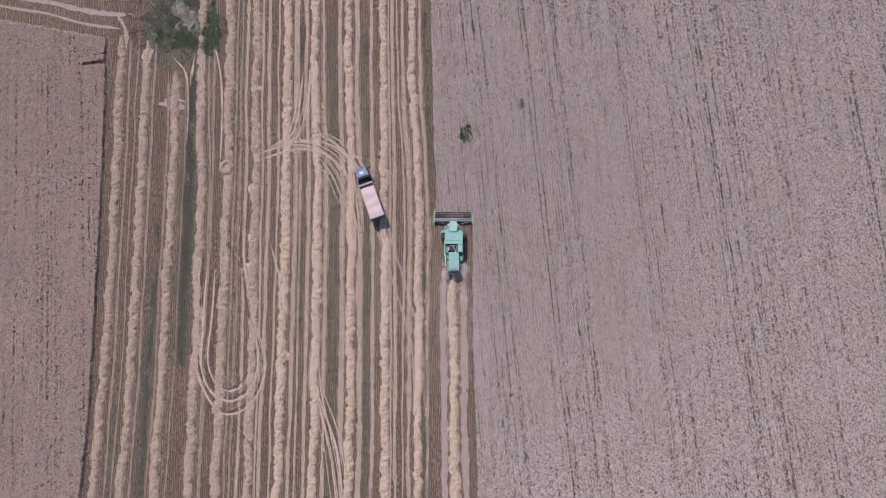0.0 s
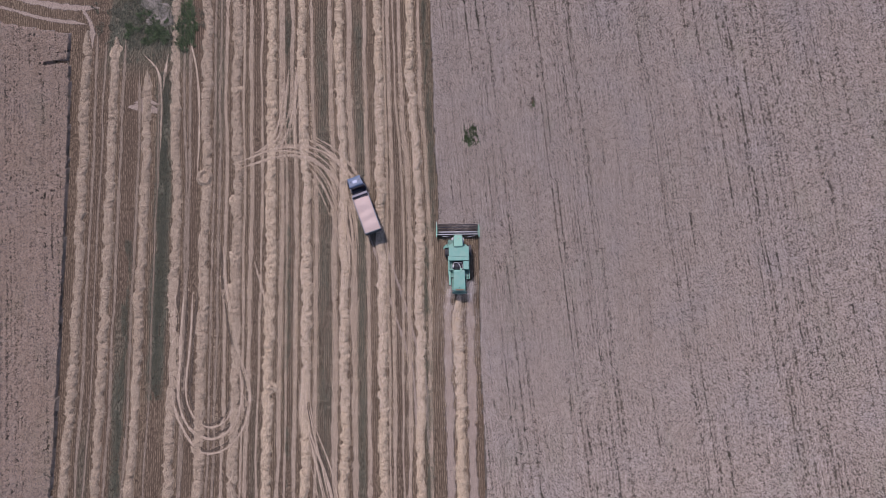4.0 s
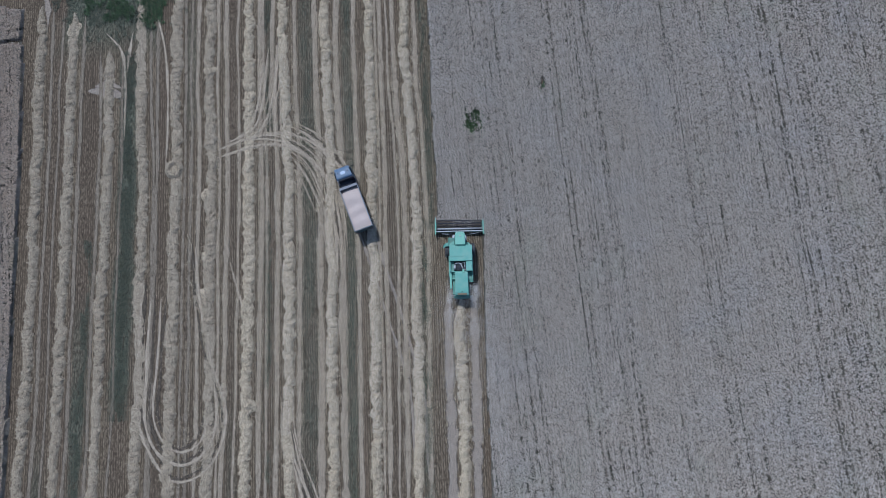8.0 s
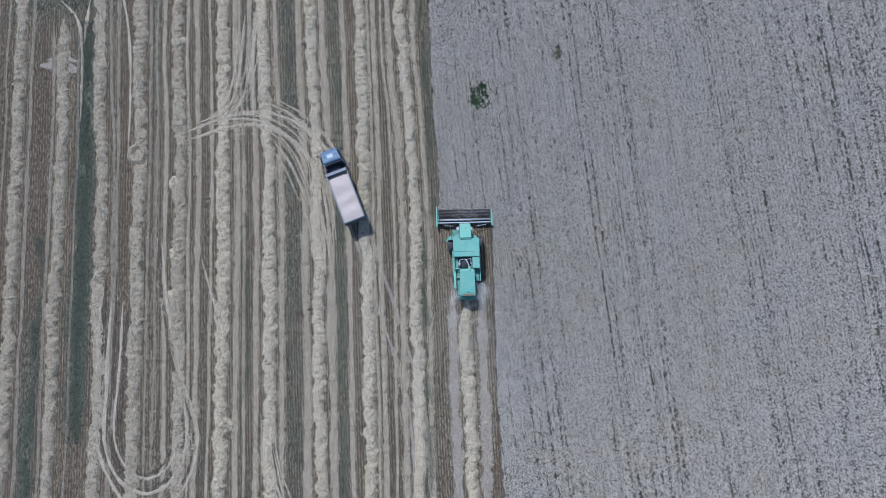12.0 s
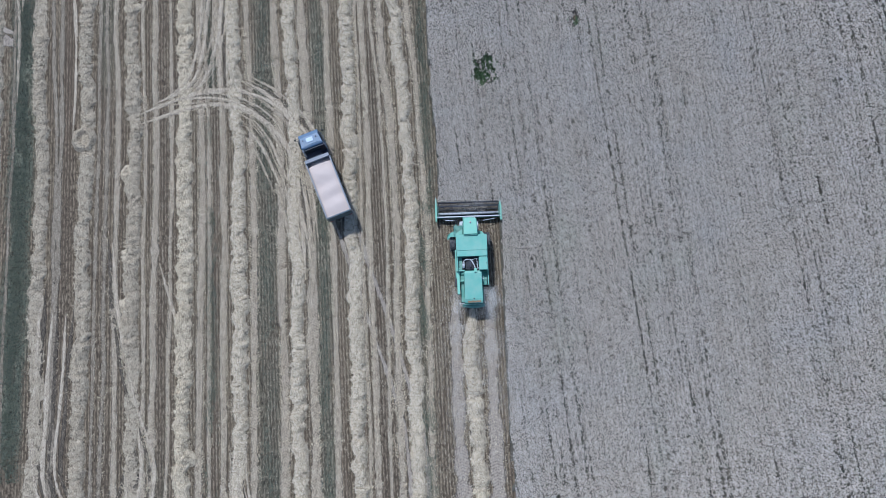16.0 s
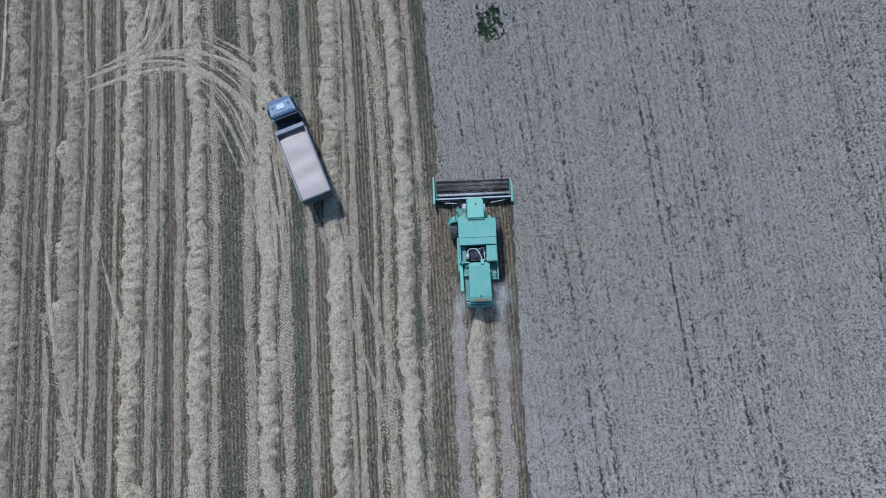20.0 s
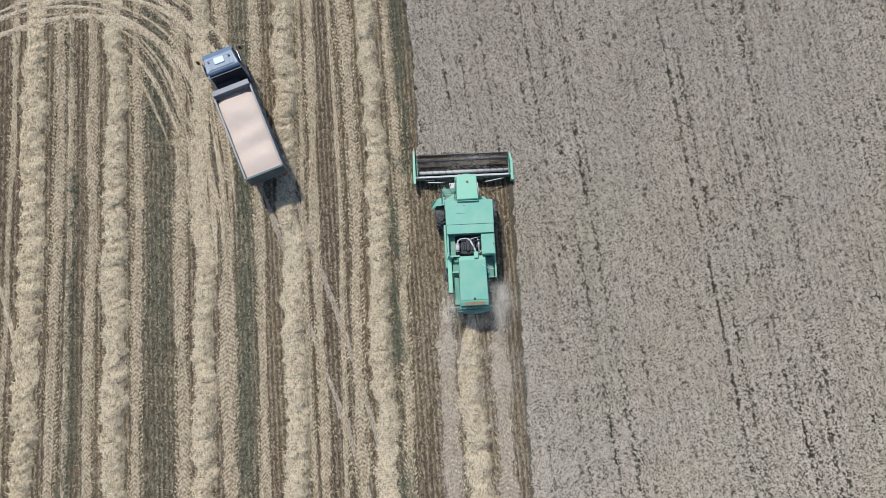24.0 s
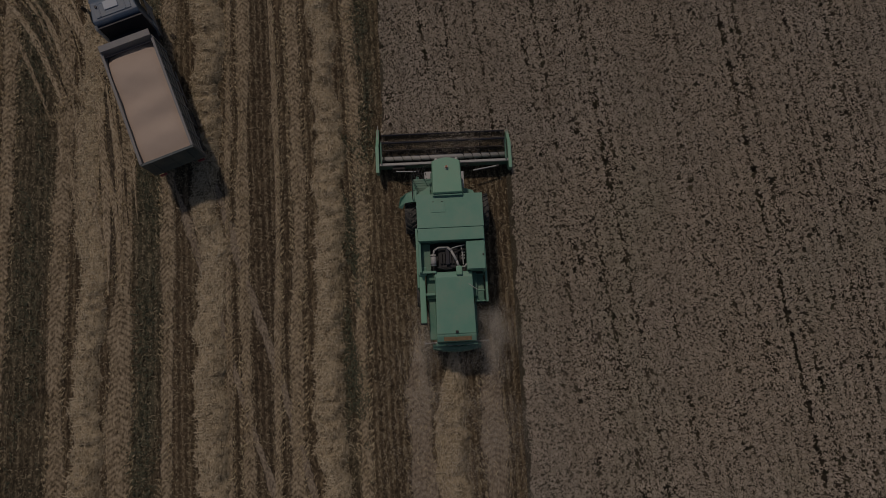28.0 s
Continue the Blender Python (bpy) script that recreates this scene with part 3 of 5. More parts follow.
for k, (pts, half) in enumerate(LOOP):
    straw_streak([(x + 0.55 * (1 if x < -37 else -1), y + 0.35) for x, y in pts], 0.24, 303 + k, "dark soil scraped bare inside a turning loop", 0.035, 0.2, FURROW)
for k, (pts, half) in enumerate(DUSTY_WAYS):
    straw_streak(pts, half, 223 + k, "dusty trampled straw where wheels have passed", 0.02, 0.3, DUSTY_TRACK)


def straw_heap(x, y, radius, height, seed, label, ringed=False, material=STRAW):
    """A low flattened heap of straw."""
    r = np.linspace(0, 1, 9)
    a = np.linspace(0, 2 * np.pi, 25)
    R, A = np.meshgrid(r, a, indexing="ij")
    even, rough = (0.84, 0.24) if ringed else (0.55, 0.8)
    rr = R * radius * (even + rough * blotch(np.cos(A) * 2.2 + 5, np.sin(A) * 2.2, seed))
    z = height * np.clip(1 - R ** 2, 0, 1) * (0.2 + 1.1 * blotch(rr * np.cos(A) * 3.5, rr * np.sin(A) * 3.5, seed))
    if ringed:
        z = height * np.exp(-((R - 0.65) / 0.2) ** 2) * (0.3 + blotch(rr * np.cos(A) * 3, rr * np.sin(A) * 3, seed))
    z = np.where(R > 0.99, -0.02, z + 0.004)
    co = np.stack([x + rr * np.cos(A), y + rr * np.sin(A), z], -1).reshape(-1, 3)
    ob = new("straw_heap", array_mesh("straw_heap", co, grid_faces(9, 25), material, True))
    tagged(ob, label, "straw heap", "straw heaps on the stubble")


for k, (x, y, rad, h) in enumerate([(-27.9, -22.3, 1.1, 0.5), (-28.5, -24.0, 0.8, 0.3), (-34.2, 6.0, 1.0, 0.35), (-34.1, -2.5, 0.8, 0.25), (-34.0, -7.5, 0.9, 0.28),
                                    (-54.0, 30.5, 1.1, 0.25), (-34.4, 24.0, 1.0, 0.35), (-53.2, -7.2, 0.6, 0.5)]):
    straw_heap(x, y, rad, h, 70 + k, "low ragged heap of pale straw")
straw_heap(-38.9, 9.7, 1.45, 0.55, 91, "round ring of straw pressed down in its middle", True, MUTED_STRAW)


# ---- standing wheat ----
SEED_LINES = np.cumsum(np.random.RandomState(5).choice([0.5, 0.8, 1.2, 1.6, 2.2], 200)) - 130.0
SEED_DEPTH = np.random.RandomState(6).choice([0.4, 0.55, 0.65, 0.75, 0.9], 200)
# drill tramlines: a pair every dozen metres
TRAMLINES = np.sort(np.concatenate([a + 12.6 * np.arange(-9, 8) for a in (7.0, 8.4)]))
TRAMLINES = TRAMLINES + np.random.RandomState(8).uniform(-0.25, 0.25, len(TRAMLINES))
SEED_DEPTH = np.concatenate([SEED_DEPTH, np.full(len(TRAMLINES), 1.08)])
SEED_LINES = np.concatenate([SEED_LINES, TRAMLINES])
SEED_DEPTH = SEED_DEPTH[np.argsort(SEED_LINES)]
SEED_LINES = np.sort(SEED_LINES)
SEED_WIDTH = np.random.RandomState(7).uniform(0.04, 0.085, len(SEED_LINES))


def lines_of_gaps(x, y, seed, widest=0.0, grain=1.0):
    """How bare the drilled field is: thin leaning seed-line gaps, broken into dots and dashes, 0 to 1."""
    lean = x + 0.09 * y + 0.25 * (grid_noise(x / 14, y / 7, seed + 6) - 0.5) + 0.26 * (blotch(x / 0.3, y / 0.3, seed + 8) - 0.5)
    k = np.clip(np.searchsorted(SEED_LINES, lean), 1, len(SEED_LINES) - 1)
    k = np.where(lean - SEED_LINES[k - 1] < SEED_LINES[k] - lean, k - 1, k)
    near = np.clip(1.6 - np.abs(lean - SEED_LINES[k]) / np.maximum(SEED_WIDTH[k] * grain, widest), 0, 1)
    dash = blotch(k * 3.7, y / 0.24, seed + 2)
    stretch = grid_noise(k * 5.3, y / 6.0, seed + 5)
    return near * np.clip((dash * 1.7 + stretch * 0.7 - 1.58 + 0.58 * SEED_DEPTH[k]) / 0.25, 0, 1)


def holes(x, y, cell, share, small, large):
    """True in small round holes scattered one to a cell, more of them where the stand is thin."""
    x, y = 0.91 * x + 0.41 * y, -0.41 * x + 0.91 * y
    ix, iy = np.floor(x / cell), np.floor(y / cell)

    def h(a):
        v = np.sin(ix * 12.9898 + iy * 78.233 + a * 37.719) * 43758.5453
        return v - np.floor(v)
    r = small + (large - small) * h(3) ** 3
    cx, cy = (ix + 0.5) * cell + (h(1) - 0.5) * (cell - 2 * r), (iy + 0.5) * cell + (h(2) - 0.5) * (cell - 2 * r)
    thin = 0.2 + 1.6 * blotch(ix * cell / 0.9, iy * cell / 0.9, 17)
    return (np.hypot(x - cx, y - cy) < r) & (h(4) < share * thin)


EDGE_Y = np.array([-90.0, -30, -20, -9, -3, -0.5, 1.62, 1.72, 4.2, 8.6, 13, 19, 26, 40, 90])
EDGE_X = np.array([5.0, 3.7, 3.3, 3.35, 3.35, 3.35, 3.35, -2.85, -2.65, -2.80, -3.15, -3.25, -3.4, -3.7, -5.0])


def in_right_field(x, y):
    edge = np.interp(y, EDGE_Y, EDGE_X) + (grid_noise(y / 0.5, 1, 5) - 0.5) * 0.22
    ragged = blotch(x / 0.35, y / 0.35, 8)
    patch = np.hypot((x - 2.4) / (1.35 - 0.14 * (y - 15.6)), (y - 15.6) / 1.75) < 0.42 + 0.95 * ragged
    patch |= np.hypot((x - 12.0) / 1.0, (y - 20.6) / 1.0) < 1.5 * ragged - 0.1
    patch &= blotch(x / 0.16, y / 0.16, 14) > 0.33
    return (x > edge) & ~patch


LEFT_Y = np.array([-90.0, -47, -32, -13, 3, 17, 28, 28.6, 33.5, 60])
LEFT_X = np.array([-60.2, -59.7, -59.2, -59.6, -60.1, -60.6, -61.2, -61.6, -61.6, -61.6])


def in_left_field(x, y):
    edge = np.interp(y, LEFT_Y, LEFT_X) + (grid_noise(y / 0.7, 2, 6) - 0.5) * 0.16
    top = 33.4 + (-61.6 - x) * 0.185
    notch = (x > -65.3) & (np.abs(y - 28.7 - (x + 63) * 0.12) < 0.35)
    return (x < edge) & (y < top) & ~notch


def crop_bed(name, x0, x1, y0, y1, step, inside, seed, label, bare=0.58):
    """The stems under the ears: a rough sheet with furrows, closed by a wall at the field's edge."""
    xs, ys = np.arange(x0, x1, step), np.arange(y0, y1, step * 1.6)
    X, Y = np.meshgrid(xs, ys)
    X = X - 0.09 * Y * np.clip((X - x0 - 9) / 9, 0, 1) * (x0 > -20)
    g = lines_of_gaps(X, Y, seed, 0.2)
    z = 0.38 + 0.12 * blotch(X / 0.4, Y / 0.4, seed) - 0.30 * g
    ins = inside(X, Y)
    z = np.where(ins, z, -0.05)
    co = np.stack([X, Y, z], -1).reshape(-1, 3)
    f = grid_faces(len(ys), len(xs))
    f = f[ins.ravel()[f].any(1)]
    used = np.unique(f)
    remap = np.zeros(len(co), int)
    remap[used] = np.arange(len(used))
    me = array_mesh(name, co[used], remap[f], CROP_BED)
    # outside the gaps too the sheet takes the dark colour, most round the harvester
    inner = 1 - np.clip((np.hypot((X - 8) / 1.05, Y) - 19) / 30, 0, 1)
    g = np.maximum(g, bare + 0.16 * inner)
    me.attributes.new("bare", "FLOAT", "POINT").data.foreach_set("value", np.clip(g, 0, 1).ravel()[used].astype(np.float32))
    return tagged(new(name, me), label, "wheat field", kind="stuff")


def crop_heads(parent, x0, x1, y0, y1, inside, seed, dense=570, grow=1.35, material=CROP_TUFT, small_holes=0.82, large_holes=0.35, broad=1.0):
    """Ears over the field, small and dense where the harvester works, larger and sparser far off."""
    r = np.random.RandomState(seed)
    n = int((x1 - x0) * (y1 - y0) * dense)
    x, y = r.uniform(x0, x1, n), r.uniform(y0, y1, n)
    size = 1 + grow * np.clip((np.hypot((x - 8) / 1.05, y) - 17) / 32, 0, 1)
    keep = r.uniform(0, 1, n) < size ** -2.1
    x, y, size = x[keep], y[keep], size[keep]
    bare = holes(x, y, 0.20, small_holes, 0.035, 0.072) | holes(x + 7.3, y - 3.1, 0.45, large_holes, 0.05, 0.13)
    keep = inside(x, y) & ~bare & (r.uniform(0, 1, len(x)) > lines_of_gaps(x, y, 3, 0, 0.55 + 0.6 * size) * 0.97)
    x, y, size = x[keep], y[keep], size[keep]
    # sown rows stand a little thicker and higher than the ground between them
    row = 0.5 + 0.5 * np.sin((x + 0.09 * y + 0.2 * (blotch(x / 1.5, y / 3.0, seed + 1) - 0.5)) * 2 * np.pi / 0.48)
    keep = r.uniform(0, 1, len(x)) < 0.66 + 0.34 * row
    x, y, size, row = x[keep], y[keep], size[keep], row[keep]
    z = 0.55 + 0.09 * blotch(x / 0.38, y / 0.38, seed) + 0.06 * row + r.normal(0, 0.04, len(x))
    child = new("wheat_ears", ears("wheat_ears", x, y, z, 0.118 * broad * size, 0.060 * broad * size, material, seed))
    child.parent = parent
    tagged(child, "ripe grey-gold wheat ears", kind="stuff")


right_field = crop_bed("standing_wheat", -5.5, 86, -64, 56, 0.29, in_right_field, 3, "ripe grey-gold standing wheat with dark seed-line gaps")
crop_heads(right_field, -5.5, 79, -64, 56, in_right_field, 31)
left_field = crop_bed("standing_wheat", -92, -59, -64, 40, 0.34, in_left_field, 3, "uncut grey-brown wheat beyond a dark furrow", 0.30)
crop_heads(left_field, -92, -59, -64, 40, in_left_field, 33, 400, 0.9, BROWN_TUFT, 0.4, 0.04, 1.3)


# ---- weeds ----
def weeds(name, n, sample, material, seed, label, length=0.22, width=0.05, category="weeds"):
    r = np.random.RandomState(seed)
    x, y = sample(r, n)
    ob = new(name, blades(name, x, y, np.full(len(x), -0.005), length, width, 0.8, material, seed))
    return tagged(ob, label, category, kind="stuff")


def clump(x, y, rx, ry, seed, cut=0.45, scale=1.2):
    def sample(r, n):
        px, py = x + r.uniform(-1, 1, n) * rx, y + r.uniform(-1, 1, n) * ry
        edge = np.hypot((px - x) / rx, (py - y) / ry) * 0.95
        k = blotch(px / scale, py / scale, seed) - 0.6 * np.clip((edge - 0.4) / 0.6, 0, 1) * (0.4 + blotch(px / scale / 2, py / scale / 2, seed + 9)) > cut
        return px[k], py[k]
    return sample


def along_rows(x0, half, y0, y1, seed, cut=0.35):
    def sample(r, n):
        y = r.uniform(y0, y1, n)
        line = np.array(row_line(x0))[::-1]
        x = np.interp(y, line[:, 1], line[:, 0]) + r.normal(0, half * 0.6, n)
        k = blotch(x / 0.8, y / 3.0, seed) > cut
        return x[k], y[k]
    return sample


weeds("weed_patch", 10000, clump(2.4, 15.6, 1.9, 2.4, 4, 0.28, 0.35), WEED, 201, "dark green weed patch in a hole in the wheat", 0.62, 0.10)
weeds("weed_patch", 2500, clump(12.0, 20.6, 1.1, 1.2, 5, 0.36, 0.5), WEED, 202, "small dark weed patch in the wheat", 0.4, 0.09)
weeds("weed_thicket", 9000, clump(-48.6, 33.9, 6.0, 3.8, 6, 0.38, 1.1), WEED, 203, "bright green weeds at the trampled field end", 0.40, 0.10)
weeds("weed_thicket", 5000, clump(-43.0, 35.5, 2.2, 6.5, 26, 0.30, 1.3), WEED, 223, "dark green weeds beside bare trampled soil", 0.42, 0.10)
weeds("weed_thicket", 4000, clump(-46.5, 41.5, 4.5, 3.0, 36, 0.42, 1.2), WEED, 233, "rough green weed thicket at the field end", 0.40, 0.10)
weeds("weed_thicket", 22000, clump(-48.5, 36.0, 11.0, 9.0, 16, 0.36, 0.9), DRY_WEED, 213, "pale green grass round a weed thicket", 0.35, 0.07)
weeds("weed_strip", 20000, along_rows(-45.2, 1.0, -24, 27, 7, 0.3), DRY_WEED, 204, "dark green weeds growing between two windrows")
weeds("weed_strip", 6000, along_rows(-20.1, 0.7, -60, 34, 8, 0.5), DRY_WEED, 205, "grey-green regrowth in a stubble strip")
weeds("weed_strip", 7000, along_rows(-14.5, 0.6, -60, 34, 9, 0.45), DRY_WEED, 206, "grey-green regrowth beside a pale wheel track")
weeds("weed_strip", 5000, along_rows(-3.75, 0.5, 0.5, 44, 10, 0.4), DRY_WEED, 207, "green weeds along the cut wheat edge")
weeds("weed_strip", 9000, along_rows(-4.6, 0.5, -50, 2, 11, 0.4), DRY_WEED, 208, "thin green regrowth in cut stubble")
weeds("weed_strip", 14000, along_rows(-50.3, 0.8, -60, 0, 12, 0.45), DRY_WEED, 209, "patchy green regrowth beside a windrow")
weeds("weed_strip", 9000, along_rows(-25.6, 0.5, -40, 36, 13, 0.5), DRY_WEED, 210, "patchy regrowth in dark stubble")

# bare pale soil in the thicket
straw_heap(-46.9, 36.6, 2.6, 0.04, 95, "bare trampled pale soil among weeds", False, BARE)
straw_heap(-48.8, 39.4, 2.0, 0.04, 96, "bare trampled pale soil among weeds", False, BARE)


def stubble_stalks():
    """Short cut stalks in drilled lines near the harvester."""
    r = np.random.RandomState(77)
    n = 190000
    x, y = r.uniform(-36, 3.5, n), r.uniform(-32, 32, n)
    x = np.round((x + 0.03 * y) / 0.30 - 0.25) * 0.30 + 0.075 - 0.03 * y - 0.09 + r.normal(0, 0.045, n)
    fade = np.minimum((32 - np.abs(y)) / 16, (x + 36) / 12)
    k = ~in_right_field(x - 0.1, y) & (grid_noise(x / 0.7, y / 5.0, 3) > 0.15) & (r.uniform(0, 1, n) < fade)
    x, y = x[k], y[k]
    ob = new("stubble_stalks", blades("stubble_stalks", x, y, np.full(len(x), -0.005), 0.15, 0.032, 0.45, STUBBLE_BLADES, 78))
    tagged(ob, "short cut wheat stalks standing in drilled lines", "stubble", kind="stuff")


stubble_stalks()


def far_wheat():
    """The uncut fields go on to the horizon."""
    for x0, x1, y0, y1 in ((85.6, 1500, -1500, 1500), (6.0, 85.6, 55.8, 1500), (6.5, 85.6, -1500, -63.8), (-1500, -91.8, -1500, 40), (-91.8, -61.0, -1500, -63.8)):
        xs, ys = (np.sort(np.append(np.linspace(a, b, 40), (a + 0.2, b - 0.2))) for a, b in ((x0, x1), (y0, y1)))
        X, Y = np.meshgrid(xs, ys)
        z = 0.50 + 0.1 * blotch(X / 3, Y / 3, 2)
        z[:, 0] = z[:, -1] = z[0] = z[-1] = -0.05
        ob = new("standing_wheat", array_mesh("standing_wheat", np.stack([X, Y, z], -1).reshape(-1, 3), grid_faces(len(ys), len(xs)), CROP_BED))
        tagged(ob, "far standing wheat running to the horizon", "wheat field", kind="stuff")


far_wheat()


# ---- machines: helpers ----
def part(name, bm, material, parent, label="", smooth=False):
    """Links a bmesh as one mesh object under a thing or a part."""
    bmesh.ops.recalc_face_normals(bm, faces=bm.faces)
    me = bpy.data.meshes.new(name)
    bm.to_mesh(me)
    bm.free()
    if smooth:
        me.polygons.foreach_set("use_smooth", [True] * len(me.polygons))
    me.materials.append(material)
    ob = new(name, me)
    ob.parent = parent
    if label:
        tagged(ob, label)
    return ob


def box(bm, x0, x1, y0, y1, z0, z1, bevel=0.02, taper=None):
    """A bevelled box; taper = (front x0, front x1) narrows the end at y1."""
    geo = bmesh.ops.create_cube(bm, size=1.0)["verts"]
    for v in geo:
        a = v.co.copy()
        lo, hi = (x0, x1)
        if taper and a.y > 0:
            lo, hi = taper
        v.co = Vector((lo if a.x < 0 else hi, y0 if a.y < 0 else y1, z0 if a.z < 0 else z1))
    if bevel:
        es = {e for v in geo for e in v.link_edges}
        bmesh.ops.bevel(bm, geom=list(es), offset=bevel, segments=2, profile=0.6, affect="EDGES")
    return bm


def boxed(*a, **k):
    return box(bmesh.new(), *a, **k)


def rod(bm, p0, p1, r, seg=10, r1=None):
    p0, p1 = Vector(p0), Vector(p1)
    d = p1 - p0
    m = Matrix.Translation((p0 + p1) / 2) @ d.to_track_quat("Z", "Y").to_matrix().to_4x4()
    bmesh.ops.create_cone(bm, cap_ends=True, segments=seg, radius1=r, radius2=r if r1 is None else r1, depth=d.length, matrix=m)
    return bm


def pipe(bm, pts, r, seg=8):
    """A tube through the points, with round joints."""
    for a, b in zip(pts[:-1], pts[1:]):
        rod(bm, a, b, r, seg)
    for q in pts[1:-1]:
        bmesh.ops.create_icosphere(bm, subdivisions=1, radius=r * 1.04, matrix=Matrix.Translation(q))
    return bm


def prism(bm, profile, x0, x1, bevel=0.015):
    """A side profile of (y, z) points pulled from x0 to x1."""
    a = [bm.verts.new((x0, y, z)) for y, z in profile]
    b = [bm.verts.new((x1, y, z)) for y, z in profile]
    n = len(profile)
    fs = [bm.faces.new(a), bm.faces.new(b[::-1])]
    for k in range(n):
        fs.append(bm.faces.new((a[k], b[k], b[(k + 1) % n], a[(k + 1) % n])))
    if bevel:
        es = {e for f in fs for e in f.edges}
        bmesh.ops.bevel(bm, geom=list(es), offset=bevel, segments=2, profile=0.6, affect="EDGES")
    return bm


def lathe(bm, profile, centre, seg=28):
    """Turns (radius, x) points about the x axis through the centre."""
    rings = []
    for r, x in profile:
        rings.append([bm.verts.new((centre[0] + x, centre[1] + r * math.cos(2 * math.pi * k / seg), centre[2] + r * math.sin(2 * math.pi * k / seg))) for k in range(seg)])
    for a, b in zip(rings[:-1], rings[1:]):
        for k in range(seg):
            bm.faces.new((a[k], a[(k + 1) % seg], b[(k + 1) % seg], b[k]))
    for ring in (rings[0], rings[-1]):
        bm.faces.new(ring)
    return bm


def wheel(parent, centre, radius, width, rim_r, rim_paint, lugs=22, lug_h=0.045, label=""):
    """A wheel: hub under the thing, with its tyre and rim."""
    x, y, z = centre
    hub = part("wheel", rod(bmesh.new(), (x - width * 0.3, y, z), (x + width * 0.3, y, z), rim_r * 0.35, 14), DARK_METAL, parent, label)
    w = width / 2
    bm = lathe(bmesh.new(), [(rim_r, -w * 0.7), (radius * 0.86, -w), (radius * 0.95, -w * 0.93), (radius, -w * 0.6), (radius * 1.01, 0),
                             (radius, w * 0.6), (radius * 0.95, w * 0.93), (radius * 0.86, w), (rim_r, w * 0.7)], centre)
    for k in range(lugs):
        for side in (-1, 1):
            a = 2 * math.pi * (k + 0.5 * (side > 0)) / lugs
            sub = bmesh.ops.create_cube(bm, size=1.0)["verts"]
            m = (Matrix.Translation(centre) @ Matrix.Rotation(a, 4, "X") @ Matrix.Translation((side * w * 0.47, 0, radius + lug_h * 0.35))
                 @ Matrix.Rotation(side * radians(38), 4, "Z") @ Matrix.Diagonal((w * 1.15, radius * 0.075, lug_h, 1)))
            bmesh.ops.transform(bm, matrix=m, verts=sub)
    part("tyre", bm, RUBBER, hub, "dusty black lugged tyre")
    bm = lathe(bmesh.new(), [(rim_r * 0.3, -w * 0.25), (rim_r * 0.8, -w * 0.3), (rim_r * 1.01, -w * 0.72), (rim_r * 1.01, w * 0.72), (rim_r * 0.8, w * 0.3), (rim_r * 0.3, w * 0.25)], centre, 24)
    part("rim", bm, rim_paint, hub)
    return hub


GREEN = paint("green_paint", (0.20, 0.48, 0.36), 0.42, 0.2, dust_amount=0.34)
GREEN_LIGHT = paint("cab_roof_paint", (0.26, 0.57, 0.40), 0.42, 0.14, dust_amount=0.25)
# a darker green, mostly for lower, inner and rear parts
GREEN_DARK = paint("darker_green_paint", (0.12, 0.32, 0.24), 0.55, 0.3, dust_amount=0.4)
DARK_METAL = paint("dark_oily_metal", (0.030, 0.031, 0.034), 0.55, 0.4, dust=(0.15, 0.125, 0.10), dust_amount=0.25, scale=3)
STEEL = paint("bare_steel", (0.55, 0.54, 0.53), 0.38, 0.25, metal=0.8, dust_amount=0.4, scale=3)
ALU = paint("pale_grey_metal", (0.60, 0.60, 0.59), 0.5, 0.2, dust_amount=0.3, scale=3)
RUBBER = paint("dusty_rubber", (0.045, 0.046, 0.05), 0.85, 0.3, dust=(0.26, 0.235, 0.21), dust_amount=0.75, scale=4)
RUST = paint("rusty_mesh", (0.30, 0.20, 0.11), 0.85, 0.5, dust=(0.40, 0.30, 0.18), dust_amount=0.5, scale=8)
ORANGE = paint("amber_plastic", (0.50, 0.20, 0.10), 0.3, 0.1, dust_amount=0.15)
RED = paint("red_plastic", (0.40, 0.05, 0.06), 0.3, 0.1, dust_amount=0.2)
BLUE = paint("blue_cab_paint", (0.10, 0.165, 0.255), 0.4, 0.15, dust_amount=0.35)
# a lighter blue than the cab, for the roof panel
BLUE_ROOF = paint("lighter_roof_paint", (0.13, 0.20, 0.29), 0.45, 0.15, dust_amount=0.4)
BLUE_PALE = paint("pale_hatch_paint", (0.50, 0.58, 0.68), 0.4, 0.1, dust_amount=0.2)
GREY_BLUE = paint("grey_blue_body_paint", (0.20, 0.25, 0.29), 0.5, 0.25, dust_amount=0.4)
GREY_LILAC = paint("grey_headboard_paint", (0.26, 0.26, 0.275), 0.55, 0.15, dust_amount=0.4)
TEAL = paint("dark_teal_tailgate_paint", (0.045, 0.085, 0.105), 0.5, 0.3, dust_amount=0.3)
DUSTY_BROWN = paint("dust_brown_metal", (0.055, 0.046, 0.044), 0.75, 0.35, dust=(0.20, 0.165, 0.13), dust_amount=0.4, scale=4)
CUT_CROP = straw("cut_crop", (0.05, 0.042, 0.034), (0.15, 0.122, 0.092), (0.38, 0.31, 0.225), True)
NAVY = paint("dark_navy_paint", (0.018, 0.022, 0.038), 0.5, 0.3, dust=(0.16, 0.13, 0.11), dust_amount=0.25)


